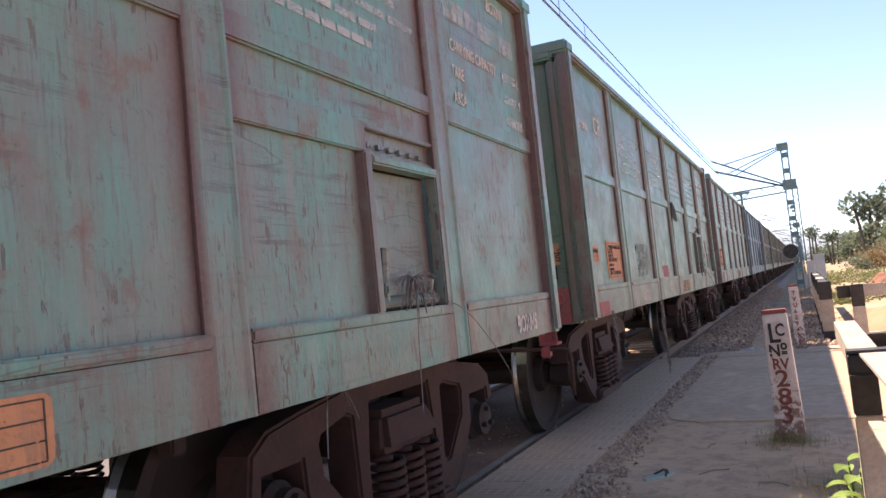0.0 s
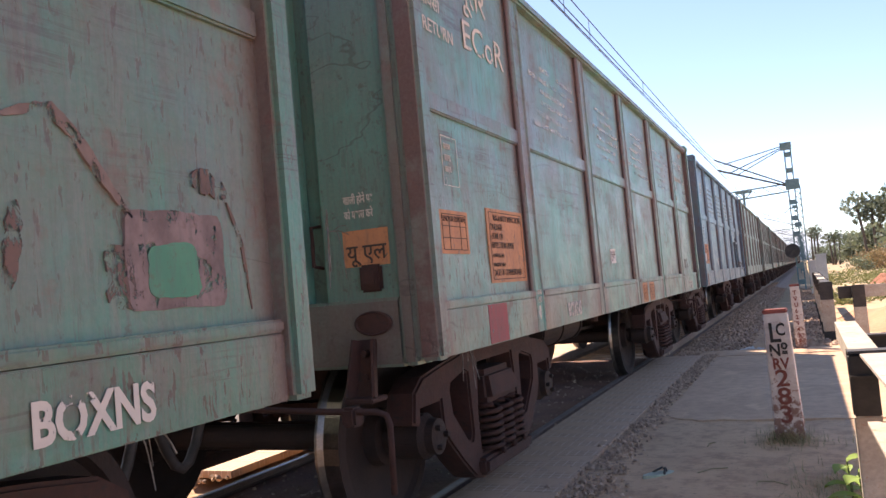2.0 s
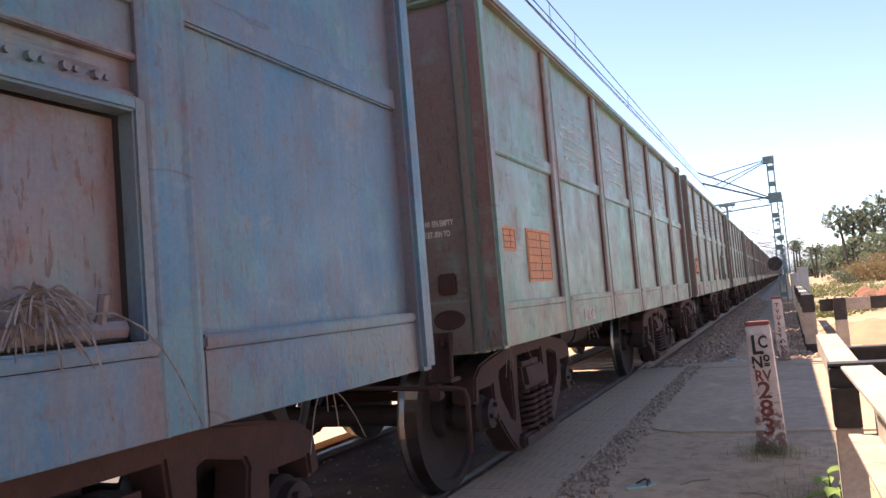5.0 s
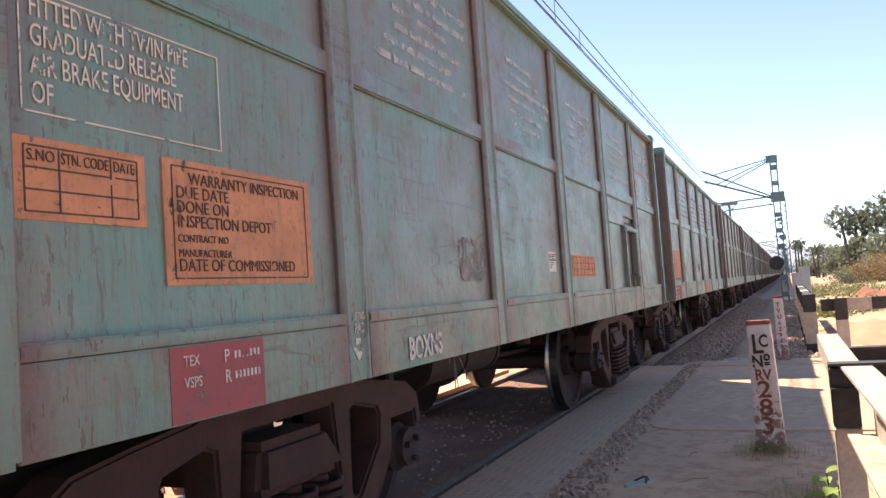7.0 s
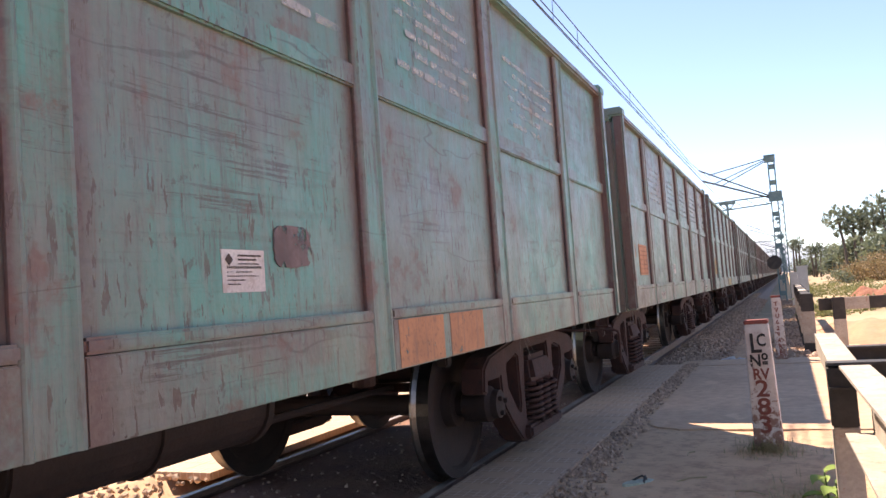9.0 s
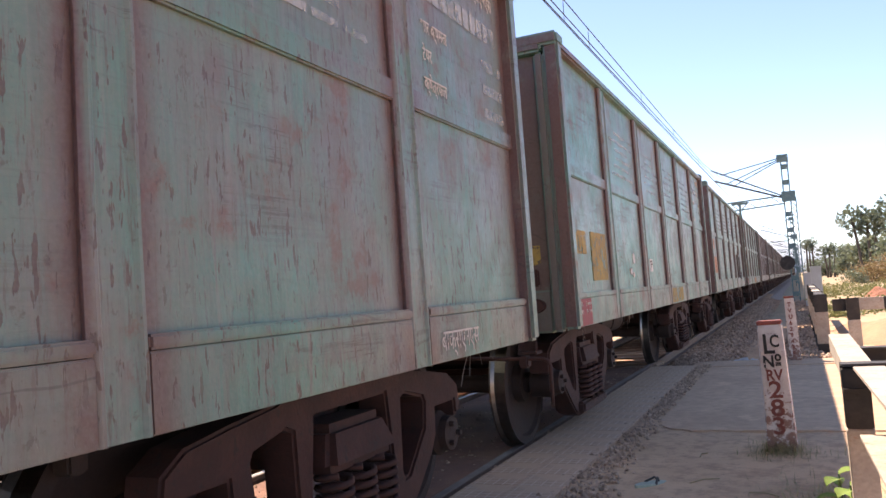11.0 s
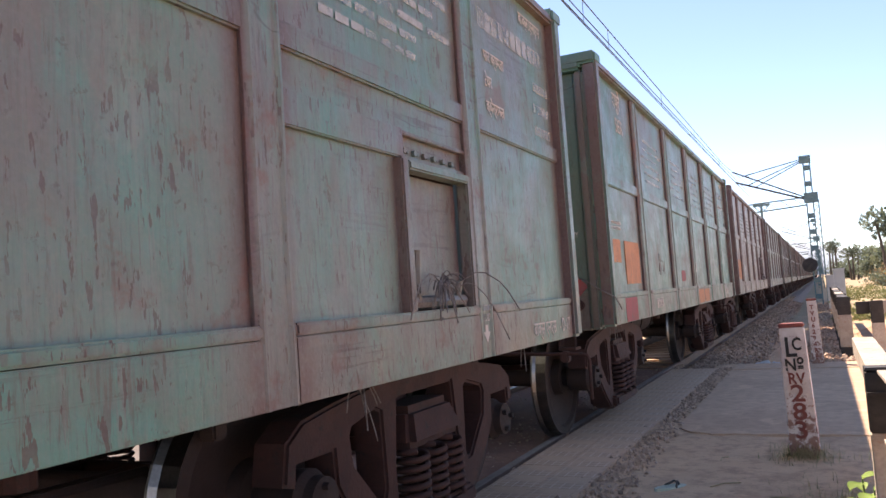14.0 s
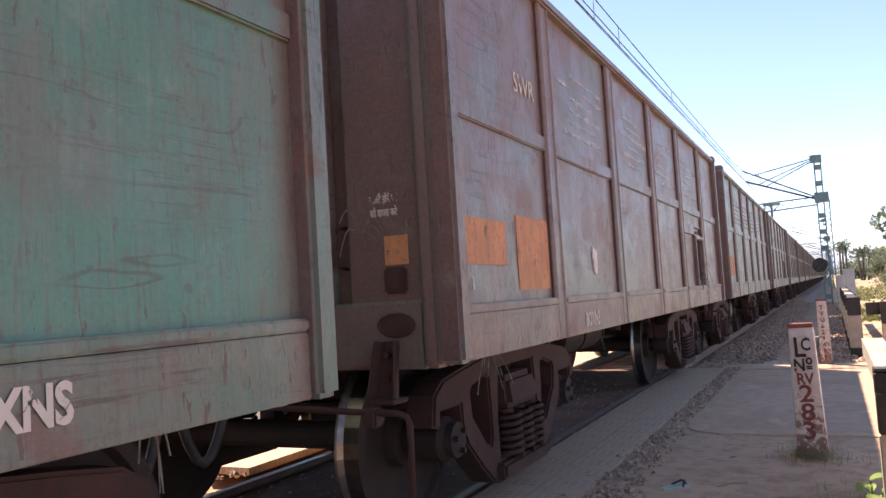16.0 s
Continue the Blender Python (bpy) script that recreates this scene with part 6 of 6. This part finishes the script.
plate(w, 3.82, 4.27, 1.23, 1.376, CRIMSON, name="painted_patch", label="faded crimson painted patch", ragged=0.06, seed=4)
for a in (5.265, 5.60):
    p = plate(w, a, a + 0.25, 0.99, 1.155, ORANGE, "sill", "record_plate", "orange painted record plate on the sill", 0.05, 6)
    ruled(p, a + 0.01, a + 0.24, 1.0, 1.145, (0.25, 0.5, 0.75), 4, "sill")
words(w, "R", 5.64, 1.49, 0.10, INK_CHALK)
sticker(w, 8.36, 1.40)
plate(w, 8.915, 9.10, 1.285, 1.47, SCUFF, name="bare_patch", label="brown primer round the torn hole", ragged=0.5, seed=8, lift=0.001)
plate(w, 8.985, 9.375, 1.285, 1.565, MAUVE, name="torn_poster", label="peeled mauve primer round a torn hole", ragged=0.22, seed=7, lift=0.002)
stroke(w, [(8.66, 1.75), (8.73, 1.775), (8.79, 1.785), (8.86, 1.73), (8.945, 1.62), (9.02, 1.535)], 0.034, SCRAPE, "long pale scrape through the paint", 3)
stroke(w, [(9.25, 1.66), (9.32, 1.655), (9.40, 1.62)], 0.075, SCUFF, "rusty scuff in the paint", 5)
stroke(w, [(9.40, 1.60), (9.455, 1.48), (9.485, 1.27)], 0.016, SCUFF, "thin rusty run in the paint", 7)
stroke(w, [(8.685, 1.56), (8.675, 1.47), (8.66, 1.36)], 0.045, SCUFF, "rusty scuff in the paint", 9)
plate(w, 9.05, 9.27, 1.31, 1.475, HOLE, name="patched_hole", label="green sheet behind a torn hole", ragged=0.4, seed=2, lift=0.004)
boxns(w, 8.66)
dangling(w, 3.28, 0.98, 0.10, 16, 4)
dangling(w, 0.72, 1.0, 0.42, 6, 9)
lifting_pad(w, 5)

w = W_[2]
air_brake_box(w, 0.25, 1.80, 0.05, 0.19, 0.25)
sign_grid(w, 0.153, 0.508, 1.455, 1.673)
sign_warranty(w, 0.787, 1.40, 1.294, 1.717)
red_sill(w, 0.60, 0.886, 0)
words(w, "ECoR", 0.66, 2.60, 0.24, INK_WHITE, stretch=1.15)
words(w, "पूतरे", 0.66, 2.86, 0.24, INK_WHITE, stretch=1.1)
words(w, "RETURN", 0.15, 2.57, 0.10, INK_WHITE)
words(w, "वापसी", 0.15, 2.70, 0.10, INK_WHITE)
lifting_pad(w, 1)
boxns(w, 2.127, 1.02)
sticker(w, 3.828, 1.394, 0.20, 0.13)
for a, b in ((5.02, 5.29), (5.40, 5.70)):
    p = plate(w, a, b, 0.975, 1.18, ORANGE, "sill", "record_plate", "orange painted record plate on the sill", 0.08, 4)
    ruled(p, a + 0.03, b - 0.03, 1.0, 1.15, (0.2, 0.45, 0.75), 4, "sill")
torn(w, 8.67, 8.97, 1.29, 1.445, 22)
boxns(w, 8.63, 1.015)

w = W_[3]
sign_grid(w, 0.142, 0.50, 1.564, 1.717, None, False)
p = sign_warranty(w, 0.75, 1.28, 1.36, 1.715, None, False)
for k in range(6):
    bars(p, 0.78, 1.04 + 0.02 * (k % 3), 1.665 - k * 0.053, 0.015, 13, INK_DARK)
for k, (a, b, c, d) in enumerate(((0.43, 0.53, 1.31, 1.49), (0.63, 0.82, 1.39, 1.565))):
    plate(w, a, b, c, d, PAPER, name="torn_poster", label="torn pale scrap of pasted paper", ragged=1.0, lift=0.005, seed=9 + k)
p = plate(w, 0.06, 0.52, 0.972, 1.18, PRIMER, "sill", "sill_patch", "dull red primer patch")
bars(p, 0.14, 0.44, 1.11, 0.03, 9, FADED, "sill")
bars(p, 0.14, 0.44, 1.04, 0.03, 9, FADED, "sill")
words(w, "45", 0.10, 1.41, 0.11, INK_CHALK, stretch=0.9)
sticker(w, 2.81, 1.334, 0.19, 0.126)
words(w, "पूरे", 0.82, 2.68, 0.22, INK_WHITE)
air_brake_box(w, 0.55, 1.82, 0.05, 0.64, 0.23, FADED)

w = W_[5]
air_brake_box(w, 0.09, 1.765, 0.075, 0.70, 0.295)
sign_grid(w, 0.06, 0.465, 1.51, 1.705)
sign_warranty(w, 0.531, 1.27, 1.351, 1.715)
red_sill(w, 0.485, 0.90, 2)
lifting_pad(w, 1)
lifting_pad(w, 5)
boxns(w, 1.935, 1.005)
boxns(w, 8.50, 1.02)
torn(w, 2.65, 3.08, 1.32, 1.58, 12)
sticker(w, 4.39, 1.393)
p = plate(w, 5.08, 5.90, 1.35, 1.53, ORANGE, name="record_plate", label="orange painted record plate with ruled columns")
ruled(p, 5.12, 5.46, 1.365, 1.515, (0.3, 0.7), 3)
ruled(p, 5.53, 5.87, 1.365, 1.515, (0.3, 0.7), 3)
words(w, "NCR", 0.60, 2.73, 0.22, INK_WHITE, stretch=1.1)
words(w, "उमरे", 0.60, 2.97, 0.24, INK_WHITE)

w = W_[6]
plate(w, 0.05, 0.493, 1.53, 1.724, ORANGE, label="blank orange painted plate")
plate(w, 0.631, 1.36, 1.28, 1.735, ORANGE, label="blank orange painted plate")
red_sill(w, 0.19, 0.94, 3, 0.12, 5)
torn(w, 1.80, 2.165, 1.351, 1.565, 14)
plate(w, 0.42, 1.30, 1.262, 1.30, SCRAPE, name="paint_stroke", label="brushed streak of dull red primer", ragged=0.5, seed=17, lift=0.004)
plate(w, 4.12, 4.36, 1.40, 1.555, MAUVE, name="paint_stroke", label="dull red primer smudge", ragged=0.32, seed=18, lift=0.003)
sticker(w, 3.855, 1.325, 0.215, 0.135)
for a, b in ((4.955, 5.437), (5.52, 5.98)):
    plate(w, a, b, 0.972, 1.18, ORANGE, "sill", label="blank orange painted patch on the sill")
words(w, "NS", 2.02, 1.00, 0.13, FADED, "sill", 0.8)

w = W_[7]
words(w, "बाक्सएनएस", 8.30, 1.02, 0.14, INK_WHITE, "sill", 0.72)

w = W_[8]
plate(w, 0.125, 0.58, 1.542, 1.73, YELLOW, label="blank yellow painted plate")
plate(w, 0.76, 1.32, 1.32, 1.735, YELLOW, label="blank yellow painted plate")
red_sill(w, 0.05, 0.455, 2)
words(w, "40", 0.07, 1.30, 0.13, INK_CHALK, stretch=0.9)
for k, (a, b, c, d) in enumerate(((2.36, 2.49, 1.355, 1.44), (2.545, 2.655, 1.475, 1.60), (2.50, 2.60, 1.335, 1.40))):
    plate(w, a, b, c, d, PAPER, name="torn_poster", label="torn pale scrap of pasted paper", ragged=1.0, lift=0.005, seed=15 + k)
sticker(w, 3.60, 1.40)
plate(w, 4.95, 5.48, 0.98, 1.178, YELLOW, "sill", "sill_patch", "flaking yellow painted patch on the sill", 0.2, 8)
plate(w, 5.54, 6.04, 0.98, 1.178, YELLOW, "sill", "sill_patch", "flaking yellow painted patch on the sill", 0.2, 9)
bars(w, 8.82, 9.14, 1.035, 0.08, 4, FADED, "sill")

w = W_[9]
p = plate(w, 0.34, 1.045, 1.885, 2.095, ORANGE, label="orange painted plate with worn writing")
bars(p, 0.42, 0.92, 2.02, 0.035, 12, INK_DARK)
bars(p, 0.46, 0.94, 1.96, 0.03, 12, INK_DARK)
sign_grid(w, 0.06, 0.45, 1.574, 1.715, None, False)
sign_warranty(w, 0.505, 1.29, 1.38, 1.715, None, False)
words(w, "39", 0.04, 1.305, 0.13, INK_CHALK, stretch=0.9)
red_sill(w, 0.08, 0.43, 0, 0.3, 7)
sticker(w, 1.84, 1.385, 0.21, 0.135)
words(w, "बाक्सएनएस", 1.80, 1.01, 0.13, INK_WHITE, "sill", 0.6)
words(w, "बाक्स एनएस", 8.80, 1.02, 0.12, INK_WHITE, "sill", 0.72)
words(w, "- D-17", 9.30, 1.02, 0.12, INK_WHITE, "sill", 0.68)
lifting_pad(w, 5)

w = W_[10]
plate(w, 0.14, 0.575, 1.493, 1.695, ORANGE, label="blank orange painted plate")
plate(w, 0.747, 1.345, 1.302, 1.692, ORANGE, label="blank orange painted plate")
red_sill(w, 0.45, 0.925, 0)
bars(w, 0.19, 0.66, 1.83, 0.025, 16, INK_WHITE)
bars(w, 0.19, 0.66, 1.785, 0.025, 16, INK_WHITE)
words(w, "SER", 0.75, 2.70, 0.19, INK_WHITE, stretch=1.0)
words(w, "दपूरे", 0.70, 2.93, 0.2, INK_WHITE)
boxns(w, 1.87, 1.045, 0.118)
boxns(w, 8.35, 1.045, 0.118)
for k, (a, b, c, d) in enumerate(((2.38, 2.50, 1.38, 1.62), (2.58, 2.71, 1.38, 1.55))):
    plate(w, a, b, c, d, TORN, name="torn_poster", label="grey glue marks of a torn poster", ragged=0.4, seed=19 + k)
plate(w, 3.84, 4.18, 1.295, 1.443, CRIMSON, name="painted_patch", label="crimson painted patch with worn lettering", ragged=0.35, seed=18)
sticker(w, 5.03, 1.425, 0.21, 0.135)
for a, b in ((4.99, 5.53), (5.58, 6.13)):
    plate(w, a, b, 0.985, 1.18, ORANGE, "sill", label="blank orange painted patch on the sill", ragged=0.1, seed=3)

w = W_[11]
plate(w, 0.15, 0.69, 1.425, 1.66, ORANGE, label="blank orange painted plate")
plate(w, 0.86, 1.40, 1.287, 1.71, ORANGE, label="blank orange painted plate")
plate(w, 2.40, 2.56, 1.36, 1.60, PAPER, name="torn_poster", label="torn pale scrap of pasted paper", ragged=1.0, lift=0.005, seed=20)
words(w, "37", 0.18, 1.29, 0.11, INK_CHALK, stretch=0.9)
words(w, "SWR", 0.95, 2.45, 0.17, INK_WHITE)
boxns(w, 2.0)
boxns(w, 8.6)

front = [c for c in W_[10].children if c.name.startswith("front_end")][0]
bm = box(B(), -0.075, 0.075, -0.008, 0.008, -0.075, 0.075, 0.01)
ob = part("warning_board", bm, CRIMSON, front, "faded red diamond board")
ob.matrix_basis = pose(1.285, Y0 + 0.03, 1.30, 0, 45, 0)
bm = tube(B(), [(1.33, Y0 + 0.01, 1.37), (1.40, Y0 - 0.03, 1.34), (1.50, Y0 - 0.04, 1.27), (1.615, Y0 - 0.01, 1.20), (1.63, Y0 + 0.06, 1.14), (1.62, Y0 + 0.16, 1.10)], 0.006, 6)
part("loose_wire", bm, STRAP, front, "bent loose wire", True)

# a torn black sheet caught on the side of one wagon
bm = B()
pts = [(0.0, 0.0), (0.10, 0.02), (0.22, -0.10), (0.30, -0.24), (0.12, -0.26), (0.02, -0.20)]
bm.faces.new([bm.verts.new((PX + 0.05 + 0.03 * math.sin(5 * a), Y0 + 4.87 + a, 2.22 + b)) for a, b in pts])
bmesh.ops.solidify(bm, geom=bm.faces[:], thickness=0.004)
part("torn_sheet", bm, BLACK, W_[1], "torn black plastic sheet")


# ---- what moves ----
def motions():
    for n, root in WAGONS.items():
        y = REAR + n * PITCH - LENGTH / 2
        walk(root, [(t, pose(TRACK_X, y - s, 0)) for t, s in RUN])
    times, runs = [t for t, s in RUN], [s for t, s in RUN]
    for ws, a, first in WHEELS:
        walk(ws, [(t / 10, pose(0, a, 0.502, first + math.degrees(float(np.interp(t / 10, times, runs)) / 0.502))) for t in range(161)])


motions()
